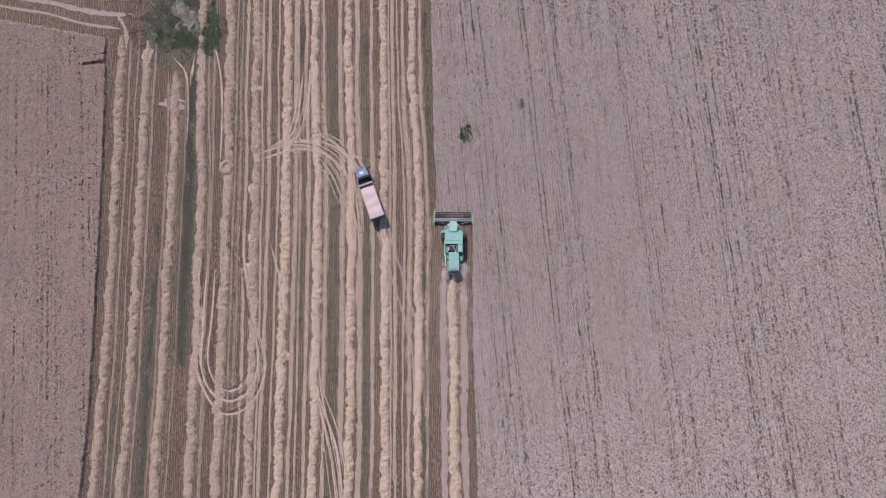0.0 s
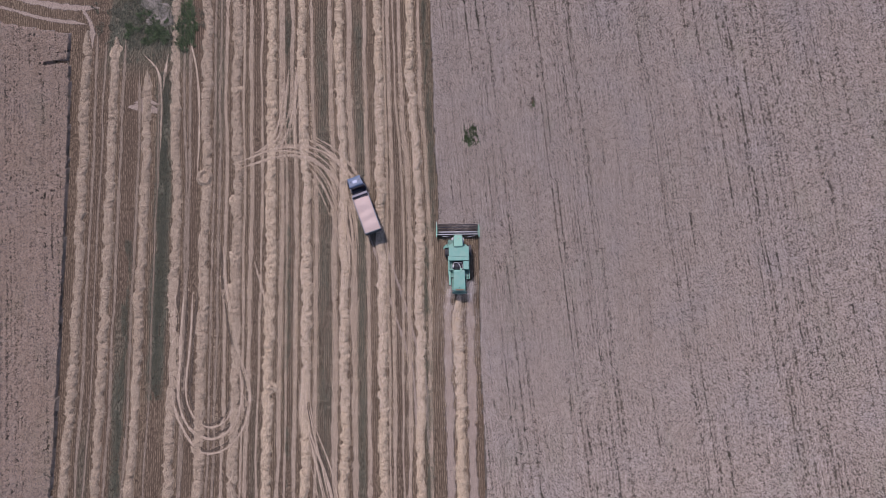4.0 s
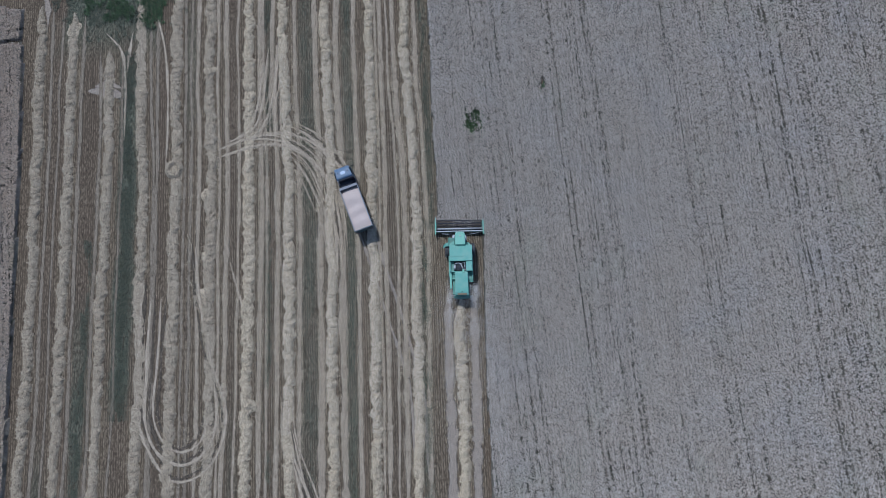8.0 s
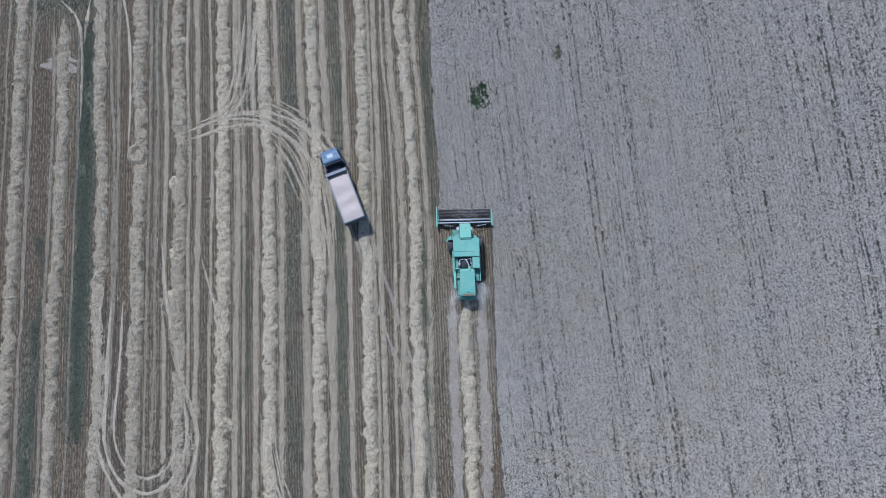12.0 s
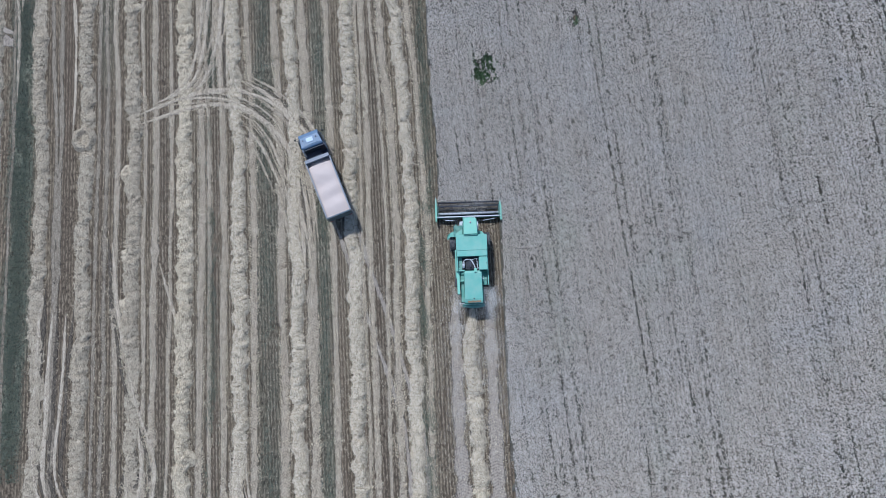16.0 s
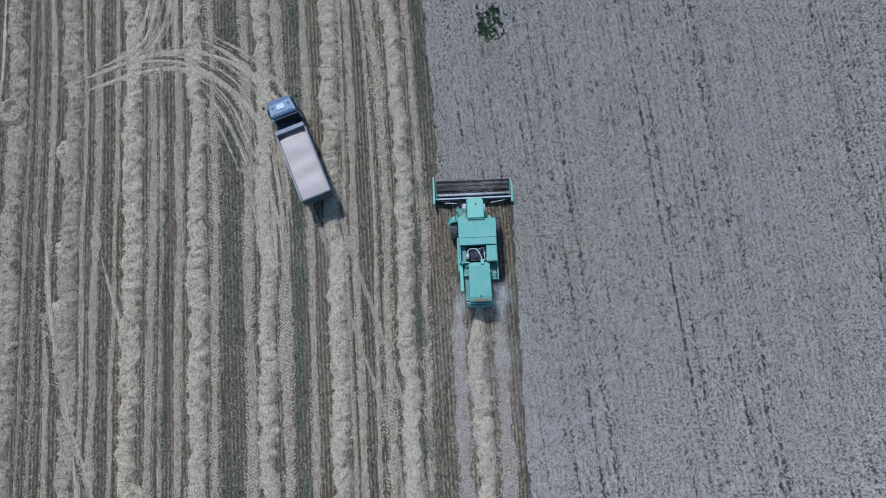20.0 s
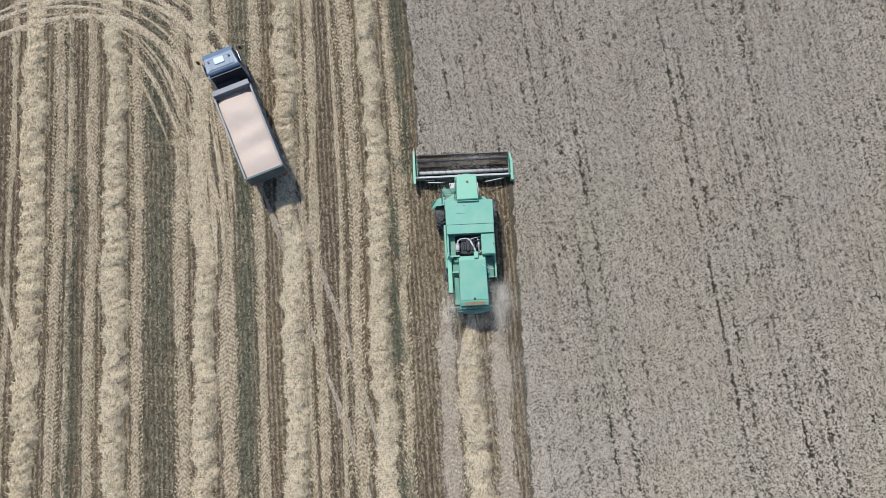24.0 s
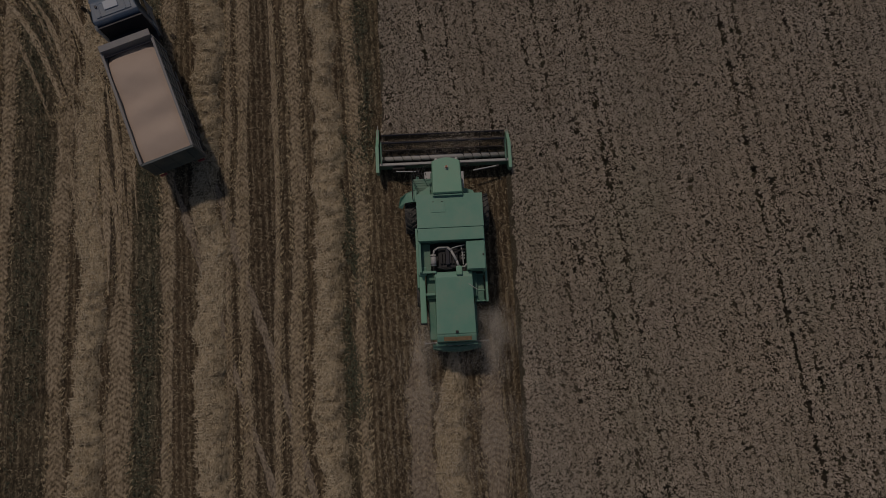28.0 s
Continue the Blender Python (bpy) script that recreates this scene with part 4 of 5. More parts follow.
def glass_material():
    m, n, p = nodes_of("tinted_glass", 0.08)
    p.inputs["Base Color"].default_value = (0.03, 0.05, 0.05, 1)
    p.inputs["Transmission Weight"].default_value = 0.6
    n.links.new(ramp(n, noise_tex(n, 6, 4), (0.3, grey(0.05)), (0.7, grey(0.35))), p.inputs["Roughness"])
    return m


GLASS = glass_material()


def grain_material():
    m, n, p = nodes_of("wheat_grain", 0.75)
    p.inputs["Specular IOR Level"].default_value = 0.25
    fine = noise_tex(n, 60, 4, rough=0.8)
    big = noise_tex(n, 1.1, 4)
    c = ramp(n, fine, (0.25, (0.480, 0.362, 0.285)), (0.5, (0.615, 0.486, 0.402)), (0.8, (0.695, 0.570, 0.484)))
    c = mixed(n, ramp(n, big, (0.35, grey(0)), (0.7, grey(0.3))), c, (0.675, 0.548, 0.462))
    n.links.new(c, p.inputs["Base Color"])
    bump(n, p, fine, 0.35, 0.01)
    return m


GRAIN = grain_material()


# ---- the combine harvester ----
def combine():
    h = new("combine_harvester")
    tagged(h, "dusty mint-green combine harvester cutting ripe standing wheat", "combine harvester")
    C = 0.17

    # header
    tray = prism(bmesh.new(), [(1.50, 0.10), (1.55, 0.14), (0.75, 0.20), (0.30, 0.26), (0.16, 0.55), (0.10, 0.55), (0.10, 0.18), (0.6, 0.12)], -2.95, 3.26, 0.01)
    tray = part("header_tray", tray, DARK_METAL, h, "dark worn header floor strewn with chaff")
    part("back_beam", boxed(-3.00, 3.32, 0.05, 0.17, 0.80, 0.95, 0.02), ALU, tray, "pale dusty beam along the header back")
    part("back_wall", boxed(-2.98, 3.28, 0.08, 0.13, 0.20, 0.82, 0.008), GREEN_DARK, tray)
    cut = boxed(-2.95, 3.26, 1.50, 1.58, 0.09, 0.13, 0.004)
    for k in range(78):
        x = -2.92 + k * 0.08
        box(cut, x - 0.012, x + 0.012, 1.56, 1.66, 0.095, 0.115, 0, None)
    part("cutter_bar", cut, STEEL, tray, "steel cutter bar with pointed fingers")
    for s, x in ((-1, -3.06), (1, 3.35)):
        prof = [(-0.30, 0.50), (-0.30, 0.98), (1.00, 1.05), (1.25, 0.82), (1.70, 0.50), (2.15, 0.22), (2.15, 0.14), (1.5, 0.10), (0.1, 0.12)]
        end = part("end_panel", prism(bmesh.new(), prof, x - 0.07, x + 0.07, 0.02), GREEN_LIGHT, h, "mint-green header end panel")
        part("divider", rod(bmesh.new(), (x, 1.3, 0.70), (x, 2.35, 0.28), 0.035, 8, 0.012), ALU, end)
        part("panel_lip", boxed(x - 0.08, x + 0.08, -0.32, 1.0, 1.02, 1.06, 0.012), GREEN_LIGHT, end)
        # reel arm
        arm = bmesh.new()
        box(arm, x - s * 0.19 - 0.03, x - s * 0.19 + 0.03, 0.12, 1.20, 0.98, 1.06, 0.01)
        rod(arm, (x - s * 0.19, 0.2, 0.8), (x - s * 0.19, 0.85, 1.0), 0.03)
        part("reel_arm", arm, GREEN_DARK, h)

    r = np.random.RandomState(61)
    n = 3000
    x, y = r.uniform(-2.9, 3.2, n), r.uniform(0.62, 1.62, n)
    k = blotch(x / 0.5, y / 0.35, 3) > 0.38
    crop = new("cut_stalks", blades("cut_stalks", x[k], y[k], 0.30 + 0.12 * blotch(x[k] / 0.4, y[k] / 0.4, 5), 0.22, 0.024, 0.15, CUT_CROP, 62, -np.pi / 2, 0.7))
    crop.parent = tray
    tagged(crop, "cut wheat lying on the header floor", kind="stuff")

    # auger with its two-way spiral
    y, z = 0.50, 0.56
    auger = part("auger", rod(bmesh.new(), (-2.88, y, z), (3.18, y, z), 0.125, 20), ALU, h, "pale shiny header auger tube", True)
    for half, (a, b), turn in ((0, (-2.86, -0.45), 1), (1, (3.16, 0.80), -1)):
        n, turns, prev = 90, 5.5, None
        bm = bmesh.new()
        for k in range(n + 1):
            f = k / n
            ang = turn * f * turns * 2 * math.pi
            x = a + (b - a) * f
            p0 = bm.verts.new((x, y + 0.11 * math.cos(ang), z + 0.11 * math.sin(ang)))
            p1 = bm.verts.new((x, y + 0.23 * math.cos(ang), z + 0.23 * math.sin(ang)))
            q0 = bm.verts.new((x + 0.012, y + 0.11 * math.cos(ang), z + 0.11 * math.sin(ang)))
            q1 = bm.verts.new((x + 0.012, y + 0.23 * math.cos(ang), z + 0.23 * math.sin(ang)))
            if prev:
                bm.faces.new((prev[0], prev[1], p1, p0))
                bm.faces.new((prev[2], q0, q1, prev[3]))
                bm.faces.new((prev[1], prev[3], q1, p1))
            prev = (p0, p1, q0, q1)
        part("auger_flight", bm, DARK_METAL, auger, "worn steel spiral flight")

    # reel: shaft, spiders and six bats with tines
    ry, rz, rr = 1.20, 0.92, 0.42
    shaft = part("reel_shaft", rod(bmesh.new(), (-2.84, ry, rz), (3.14, ry, rz), 0.055, 12), DARK_METAL, h, "dark reel shaft", True)
    for k in range(6):
        a = math.pi / 2 + 0.35 + k * math.pi / 3
        by, bz = ry + rr * math.cos(a), rz + rr * math.sin(a)
        bat = rod(bmesh.new(), (-2.82, by, bz), (3.12, by, bz), 0.042 if bz > rz + 0.3 else 0.024, 8)
        dusty = NAVY if bz > rz + 0.3 else DUSTY_BROWN
        bat = part("reel_bat", bat, dusty, h, "dark reel bat with hanging tines" if dusty is NAVY else "dust-brown reel bat with hanging tines")
        tines = bmesh.new()
        for j in range(40):
            x = -2.75 + j * 0.148
            rod(tines, (x, by, bz), (x, by - 0.06, bz - 0.20), 0.007, 4)
        tagged(part("tines", tines, DUSTY_BROWN, bat), "thin dark spring tines", kind="stuff")
    for x in (-2.80, -1.6, -0.45, 0.75, 1.95, 3.10):
        sp = bmesh.new()
        for k in range(6):
            a = math.pi / 2 + 0.35 + k * math.pi / 3
            rod(sp, (x, ry, rz), (x, ry + rr * math.cos(a), rz + rr * math.sin(a)), 0.018, 6)
        part("reel_spider", sp, DUSTY_BROWN, h)

    # rods and hoses behind the header
    for (a, b) in (((-2.2, -0.20, 0.72), (-1.15, -0.30, 0.90)), ((1.55, -0.35, 0.90), (2.75, -0.12, 0.74))):
        link = part("header_link", rod(bmesh.new(), a, b, 0.035, 8), ALU, h, "pale drive rod behind the header")
        part("link_joint", rod(bmesh.new(), (b[0], b[1], b[2] - 0.08), (b[0], b[1], b[2] + 0.08), 0.07, 10), DARK_METAL, link)
    for k in range(5):
        x = -1.25 + 0.13 * k
        part("hose", pipe(bmesh.new(), [(x, -0.05, 0.85), (x - 0.12, -0.45, 1.25 - 0.05 * k), (x + 0.05, -0.95, 1.45), (x + 0.25, -1.3, 1.5)], 0.018, 6), DARK_METAL, h, "black hydraulic hose")
    feeder = prism(bmesh.new(), [(0.10, 0.25), (0.10, 0.90), (-0.9, 1.45), (-1.9, 1.9), (-2.3, 1.9), (-2.3, 1.0), (-0.9, 0.6)], C - 0.62, C + 0.62, 0.02)
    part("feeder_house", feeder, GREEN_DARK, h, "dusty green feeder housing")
    part("feeder_step", boxed(C - 1.0, C - 0.62, -1.25, -0.45, 1.25, 1.33, 0.015), ALU, h)
    part("feeder_step", boxed(C + 0.62, C + 0.86, -1.35, -0.55, 1.45, 1.53, 0.015), ALU, h)
    part("knife_drive", boxed(-2.35, -1.75, -0.12, 0.04, 0.45, 0.80, 0.03), DARK_METAL, h)

    # cab
    cab_floor = part("cab_floor", boxed(C - 0.72, C + 0.70, -2.10, -0.72, 1.85, 2.00, 0.03), GREEN_DARK, h)
    roof = bmesh.new()
    n = 9
    outline = [(C - 0.70, -2.14)] + [(C - 0.66 + 1.28 * k / (n - 1), -0.62 + 0.17 * math.sin(math.pi * k / (n - 1))) for k in range(n)] + [(C + 0.67, -2.12)]
    lo = [roof.verts.new((x, yy, 3.42)) for x, yy in outline]
    hi = [roof.verts.new((C + (x - C) * 0.93, -1.42 + (yy + 1.42) * 0.94, 3.60)) for x, yy in outline]
    roof.faces.new(lo[::-1])
    roof.faces.new(hi)
    for k in range(len(lo)):
        roof.faces.new((lo[k], lo[(k + 1) % len(lo)], hi[(k + 1) % len(lo)], hi[k]))
    bmesh.ops.bevel(roof, geom=list(roof.edges), offset=0.035, segments=3, profile=0.6, affect="EDGES")
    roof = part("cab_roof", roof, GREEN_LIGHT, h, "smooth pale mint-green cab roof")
    part("roof_rear_lip", boxed(C - 0.67, C + 0.64, -2.20, -2.13, 3.36, 3.47, 0.02), GREEN, roof)
    beacon = part("beacon", rod(bmesh.new(), (0.16, -0.97, 3.60), (0.16, -0.97, 3.76), 0.055, 14, 0.045), ORANGE, h, "amber warning beacon")
    part("beacon_base", rod(bmesh.new(), (0.16, -0.97, 3.60), (0.16, -0.97, 3.645), 0.085, 14), ALU, beacon)
    for x in (C - 0.64, C + 0.60):
        for yy in (-0.76, -2.06):
            part("cab_pillar", boxed(x - 0.03, x + 0.03, yy - 0.03, yy + 0.03, 1.95, 3.45, 0.01), GREEN_DARK, h)
    for a in ((C - 0.62, C + 0.58, -0.76, -0.74, 2.0, 3.42), (C - 0.66, C - 0.64, -2.05, -0.76, 2.0, 3.42), (C + 0.60, C + 0.62, -2.05, -0.76, 2.0, 3.42), (C - 0.62, C + 0.58, -2.07, -2.05, 2.4, 3.42)):
        part("cab_window", boxed(*a, 0), GLASS, h, "dusty tinted cab glass")
    part("seat", boxed(C - 0.25, C + 0.25, -1.85, -1.35, 2.0, 2.5, 0.06), NAVY, h)
    col = rod(bmesh.new(), (C, -0.95, 2.0), (C, -1.15, 2.75), 0.03)
    bmesh.ops.create_cone(col, cap_ends=True, segments=16, radius1=0.2, radius2=0.2, depth=0.03, matrix=Matrix.Translation((C, -1.16, 2.77)))
    part("steering_column", col, NAVY, h)
    for s in (-1, 1):
        arm = part("mirror_arm", pipe(bmesh.new(), [(C + s * 0.64, -0.80, 3.25), (C + s * 0.95, -0.72, 3.22), (C + s * 0.97, -0.72, 2.95)], 0.014, 6), DARK_METAL, h)
        part("mirror", boxed(C + s * 0.97 - 0.07, C + s * 0.97 + 0.07, -0.75, -0.71, 2.70, 3.05, 0.015), DARK_METAL, arm)
        part("work_light", rod(bmesh.new(), (C + s * 0.45, -0.57, 3.38), (C + s * 0.45, -0.49, 3.36), 0.07, 12), ALU, h)

    # platform, steps and rails beside the cab
    plat = part("platform", boxed(-1.42, C - 0.70, -2.05, -0.95, 1.80, 1.86, 0.012), GREEN_DARK, h, "green checker-plate access platform")
    tread = bmesh.new()
    for k in range(9):
        box(tread, -1.38, C - 0.74, -2.0 + k * 0.12, -1.96 + k * 0.12, 1.86, 1.875, 0, None)
    part("tread_ribs", tread, GREEN_DARK, plat)
    for p in ([(-1.40, -2.0, 1.86), (-1.40, -2.0, 2.75), (-1.40, -1.05, 2.75), (-1.40, -1.05, 1.86)], [(-1.38, -0.97, 1.86), (-1.38, -0.97, 2.75), (-0.85, -0.97, 2.75), (-0.85, -0.97, 1.86)],
              [(-1.40, -2.0, 2.3), (-1.40, -1.05, 2.3)], [(-0.75, -0.75, 1.7), (-0.85, -0.60, 2.4), (-0.65, -0.60, 2.6)]):
        part("handrail", pipe(bmesh.new(), p, 0.018, 8), DARK_METAL, h, "thin dark handrail")
    ladder = part("ladder", pipe(bmesh.new(), [(-1.18, -1.15, 1.8), (-1.24, -1.15, 0.55)], 0.02, 6), GREEN_DARK, h)
    part("ladder_rail", pipe(bmesh.new(), [(-1.18, -0.80, 1.8), (-1.24, -0.80, 0.55)], 0.02, 6), GREEN_DARK, ladder)
    for k in range(5):
        part("step", boxed(-1.28 + 0.012 * k, -1.14 + 0.012 * k, -1.15, -0.80, 0.6 + k * 0.26, 0.63 + k * 0.26, 0.006), GREEN_DARK, ladder)
    # fenders over the drive wheels
    plan = [(-1.22, -1.50), (-1.70, -1.66), (-1.98, -1.86), (-2.10, -2.24), (-1.92, -2.30), (-1.76, -2.10), (-1.22, -2.08)]
    drop = [0, 0.02, 0.12, 0.42, 0.40, 0.08, 0]
    fen = bmesh.new()
    lo, hi = ([fen.verts.new((x, yy, z0 - d)) for (x, yy), d in zip(plan, drop)] for z0 in (2.06, 2.11))
    fen.faces.new(lo[::-1])
    fen.faces.new(hi)
    for k in range(len(plan)):
        fen.faces.new((lo[k], lo[(k + 1) % 7], hi[(k + 1) % 7], hi[k]))
    fen = part("fender", fen, GREEN, h, "bent mint-green wheel fender")
    part("fender_edge", pipe(bmesh.new(), [(-1.24, -1.52, 2.11), (-1.70, -1.68, 2.09), (-1.98, -1.88, 1.99), (-2.09, -2.24, 1.70)], 0.02, 6), GREEN_DARK, fen)
    for pts in ([(-1.24, -2.13), (-1.24, -1.78), (-0.62, -1.38), (-0.55, -2.13)], [(0.86, -2.13), (0.86, -1.50), (1.36, -1.66), (1.64, -2.13)]):
        cor = bmesh.new()
        lo = [cor.verts.new((x, yy, 2.02)) for x, yy in pts]
        hi = [cor.verts.new((x, yy, 2.12)) for x, yy in pts]
        cor.faces.new(lo)
        cor.faces.new(hi[::-1])
        for k in range(4):
            cor.faces.new((lo[k], hi[k], hi[(k + 1) % 4], lo[(k + 1) % 4]))
        part("deck_corner", cor, GREEN, h, "slanting green deck plate beside the cab")

    # grain tank
    tank = part("grain_tank", boxed(-1.22, 1.66, -4.16, -2.12, 1.75, 3.28, 0.05), GREEN, h, "mint-green grain tank with closed lid panels")
    part("tank_lid", boxed(-1.24, 1.68, -3.60, -2.10, 3.28, 3.325, 0.015), GREEN, tank)
    part("tank_lid", boxed(-1.22, 1.66, -4.17, -3.625, 3.28, 3.315, 0.015), GREEN, tank)
    part("inspection_hatch", boxed(-0.62, 0.02, -2.92, -2.45, 3.322, 3.345, 0.012), GREEN, tank)
    for x in (-0.5, -0.1):
        part("hatch_hinge", rod(bmesh.new(), (x - 0.05, -2.44, 3.335), (x + 0.05, -2.44, 3.335), 0.014, 8), DARK_METAL, tank)
    for yy in (-2.6, -3.1, -3.6):
        for x in (-1.235, 1.675):
            part("tank_rib", boxed(x - 0.02, x + 0.02, yy - 0.04, yy + 0.04, 1.8, 3.2, 0.01), GREEN, tank)

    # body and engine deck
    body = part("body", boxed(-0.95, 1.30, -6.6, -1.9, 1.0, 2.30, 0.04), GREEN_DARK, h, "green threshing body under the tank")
    for x in (-1.18, 1.64):
        part("deck_side", boxed(x - 0.05, x + 0.05, -5.52, -4.16, 1.8, 3.14, 0.02), GREEN, h)
    part("deck_rear_bar", boxed(-1.2, -0.50, -5.55, -5.45, 2.85, 2.97, 0.015), GREEN, h)
    part("deck_floor", boxed(-1.13, 1.59, -5.52, -4.17, 2.30, 2.36, 0.01), DARK_METAL, h, "oily black engine deck")
    part("deck_tray", boxed(-1.12, -0.72, -5.45, -4.20, 2.62, 2.68, 0.01), GREEN_DARK, h)
    eng = part("engine_block", boxed(-0.38, 0.52, -5.35, -4.35, 2.36, 2.78, 0.06), DARK_METAL, h, "black oily engine block")
    for k in range(6):
        part("cylinder_head", boxed(-0.30 + k * 0.135, -0.20 + k * 0.135, -5.15, -4.65, 2.78, 2.88, 0.02), DARK_METAL, eng)
    part("valve_cover", boxed(-0.05, 0.12, -5.2, -4.5, 2.86, 2.94, 0.025), NAVY, eng)
    part("fan_belt", rod(bmesh.new(), (0.56, -4.9, 2.6), (0.64, -4.9, 2.6), 0.24, 20), DARK_METAL, eng)
    rad = part("radiator_box", boxed(0.86, 1.66, -5.48, -4.22, 2.36, 3.20, 0.03), GREEN, h, "square mint-green radiator housing")
    part("radiator_lid", boxed(0.88, 1.64, -5.46, -4.24, 3.20, 3.225, 0.01), GREEN, rad)
    part("latch", boxed(1.55, 1.62, -4.9, -4.82, 3.225, 3.25, 0.008), DARK_METAL, rad)
    can = part("air_cleaner", rod(bmesh.new(), (-0.60, -5.22, 2.85), (-0.60, -4.72, 2.85), 0.125, 20), ALU, h, "pale grey cylindrical air cleaner", True)
    for yy in (-5.15, -4.8):
        part("clamp_band", rod(bmesh.new(), (-0.60, yy - 0.015, 2.85), (-0.60, yy + 0.015, 2.85), 0.132, 20), DARK_METAL, can)
    part("intake_pipe", pipe(bmesh.new(), [(-0.60, -4.74, 2.90), (-0.55, -4.55, 2.98), (-0.35, -4.44, 3.0), (0.05, -4.44, 2.98), (0.10, -4.5, 2.9)], 0.042, 10), ALU, h, "pale curved intake pipe", True)
    part("exhaust_pipe", pipe(bmesh.new(), [(0.05, -4.45, 2.98), (0.20, -4.60, 3.0), (0.42, -5.05, 3.0), (0.50, -5.30, 2.95)], 0.055, 10), ALU, h, "pale slanting exhaust pipe", True)
    part("precleaner", boxed(0.37, 0.64, -5.68, -5.28, 2.86, 3.06, 0.05), GREEN_LIGHT, h, "small pale green box on the pipe end")
    for k, pts in enumerate(([(0.15, -4.5, 2.92), (0.45, -4.42, 2.98), (0.80, -4.35, 2.9)], [(0.30, -4.75, 2.9), (0.55, -4.60, 3.0), (0.86, -4.55, 2.95)], [(0.62, -5.30, 2.8), (0.75, -5.32, 2.95), (0.86, -5.2, 2.95)],
                             [(-0.45, -5.30, 2.9), (-0.1, -5.40, 2.95), (0.2, -5.38, 2.9)], [(0.65, -4.4, 2.8), (0.70, -4.8, 2.95), (0.72, -5.2, 2.8)])):
        part("engine_pipe", pipe(bmesh.new(), pts, 0.025 + 0.006 * (k % 3), 8), ALU if k % 2 == 0 else DARK_METAL, h)
    for k in range(4):
        part("coolant_rib", boxed(0.64, 0.80, -4.95 + k * 0.13, -4.90 + k * 0.13, 2.70, 2.86, 0.01), ALU, h)

    # straw hood and rear
    hood = prism(bmesh.new(), [(-5.50, 1.5), (-5.50, 2.86), (-5.75, 2.94), (-8.30, 2.80), (-8.55, 2.66), (-8.62, 1.5)], -0.60, 1.12, 0.05)
    for v in hood.verts:
        if v.co.y > -6.0:
            v.co.x = C + 0.09 + (v.co.x - C - 0.09) * 0.95
    hood = part("straw_hood", hood, GREEN, h, "long mint-green straw hood")
    part("hood_seam", boxed(-0.60, 1.12, -8.22, -8.18, 2.795, 2.83, 0.01), GREEN_DARK, hood)
    part("hood_handle", boxed(0.22, 0.34, -8.20, -8.08, 2.82, 2.88, 0.015), DARK_METAL, hood)
    grille = boxed(-0.30, 0.90, -8.52, -8.26, 2.745, 2.775, 0.006)
    part("grille", grille, RUST, hood, "rusty brown mesh grille")
    wires = bmesh.new()
    for k in range(16):
        x = -0.28 + k * 0.078
        rod(wires, (x, -8.53, 2.775), (x, -8.25, 2.80), 0.004, 4)
    tagged(part("grille_wires", wires, RUST, hood), "fine rusty wires", kind="stuff")
    part("rear_lip", boxed(-0.66, 1.18, -8.70, -8.58, 2.30, 2.46, 0.03), GREEN_DARK, hood)
    for x in (-0.1, 0.28, 0.7):
        part("reflector", boxed(x, x + 0.14, -8.725, -8.70, 2.36, 2.42, 0.008), ALU, hood)
    ch = bmesh.new()
    n = 14
    prev = None
    for k in range(n + 1):
        f = k / n
        x = -0.80 + 2.18 * f
        yy = -8.80 - 0.16 * math.sin(math.pi * f)
        ring = [ch.verts.new((x, yy + 0.20, 1.75)), ch.verts.new((x, yy, 1.66)), ch.verts.new((x, yy - 0.05, 1.20)), ch.verts.new((x, yy + 0.15, 1.18))]
        if prev:
            for j in range(4):
                ch.faces.new((prev[j], prev[(j + 1) % 4], ring[(j + 1) % 4], ring[j]))
        else:
            ch.faces.new(ring)
        prev = ring
    ch.faces.new(prev[::-1])
    spread = part("straw_spreader", ch, GREEN_DARK, h, "curved dark green straw spreader")
    for k in range(9):
        x = -0.70 + k * 0.245
        part("deflector_fin", boxed(x - 0.012, x + 0.012, -9.02, -8.62, 1.10, 1.62, 0), DARK_METAL, spread)
    part("spreader_carrier", boxed(-0.62, 1.14, -8.75, -8.50, 1.45, 1.60, 0.02), GREEN_DARK, h)
    for x0, x1 in ((-0.60, -1.10), (1.12, 1.66)):
        bar = part("lamp_bracket", rod(bmesh.new(), (x0, -8.55, 2.05), (x1, -8.56, 1.95), 0.02, 6), ALU, h)
        part("tail_lamp", boxed(x1 - 0.06, x1 + 0.06, -8.60, -8.52, 1.88, 2.0, 0.015), ALU, bar)

    # unloading auger folded back, side boxes, lower skirts
    tube = part("unloading_auger", boxed(-1.26, -1.00, -7.70, -5.30, 2.32, 2.60, 0.05), GREEN_LIGHT, h, "long folded mint-green unloading spout")
    part("spout_elbow", boxed(-1.30, -0.92, -5.60, -5.20, 2.30, 2.72, 0.07), GREEN, tube)
    part("spout_mouth", boxed(-1.28, -0.98, -7.76, -7.66, 2.28, 2.56, 0.03), DARK_METAL, tube)
    part("spout_bracket", boxed(-1.0, -0.60, -6.48, -6.38, 2.40, 2.50, 0.015), GREEN, h)
    part("skirt", boxed(-0.90, -0.58, -8.42, -6.35, 1.25, 2.05, 0.04), GREEN_DARK, h, "lower green side skirt")
    part("skirt", boxed(1.12, 1.24, -8.35, -6.85, 1.25, 2.05, 0.03), GREEN_DARK, h, "lower green side skirt")
    side = part("fuel_tank", boxed(1.20, 1.62, -6.80, -5.56, 1.45, 2.12, 0.06), GREEN_DARK, h, "dark green side tank in an open frame")
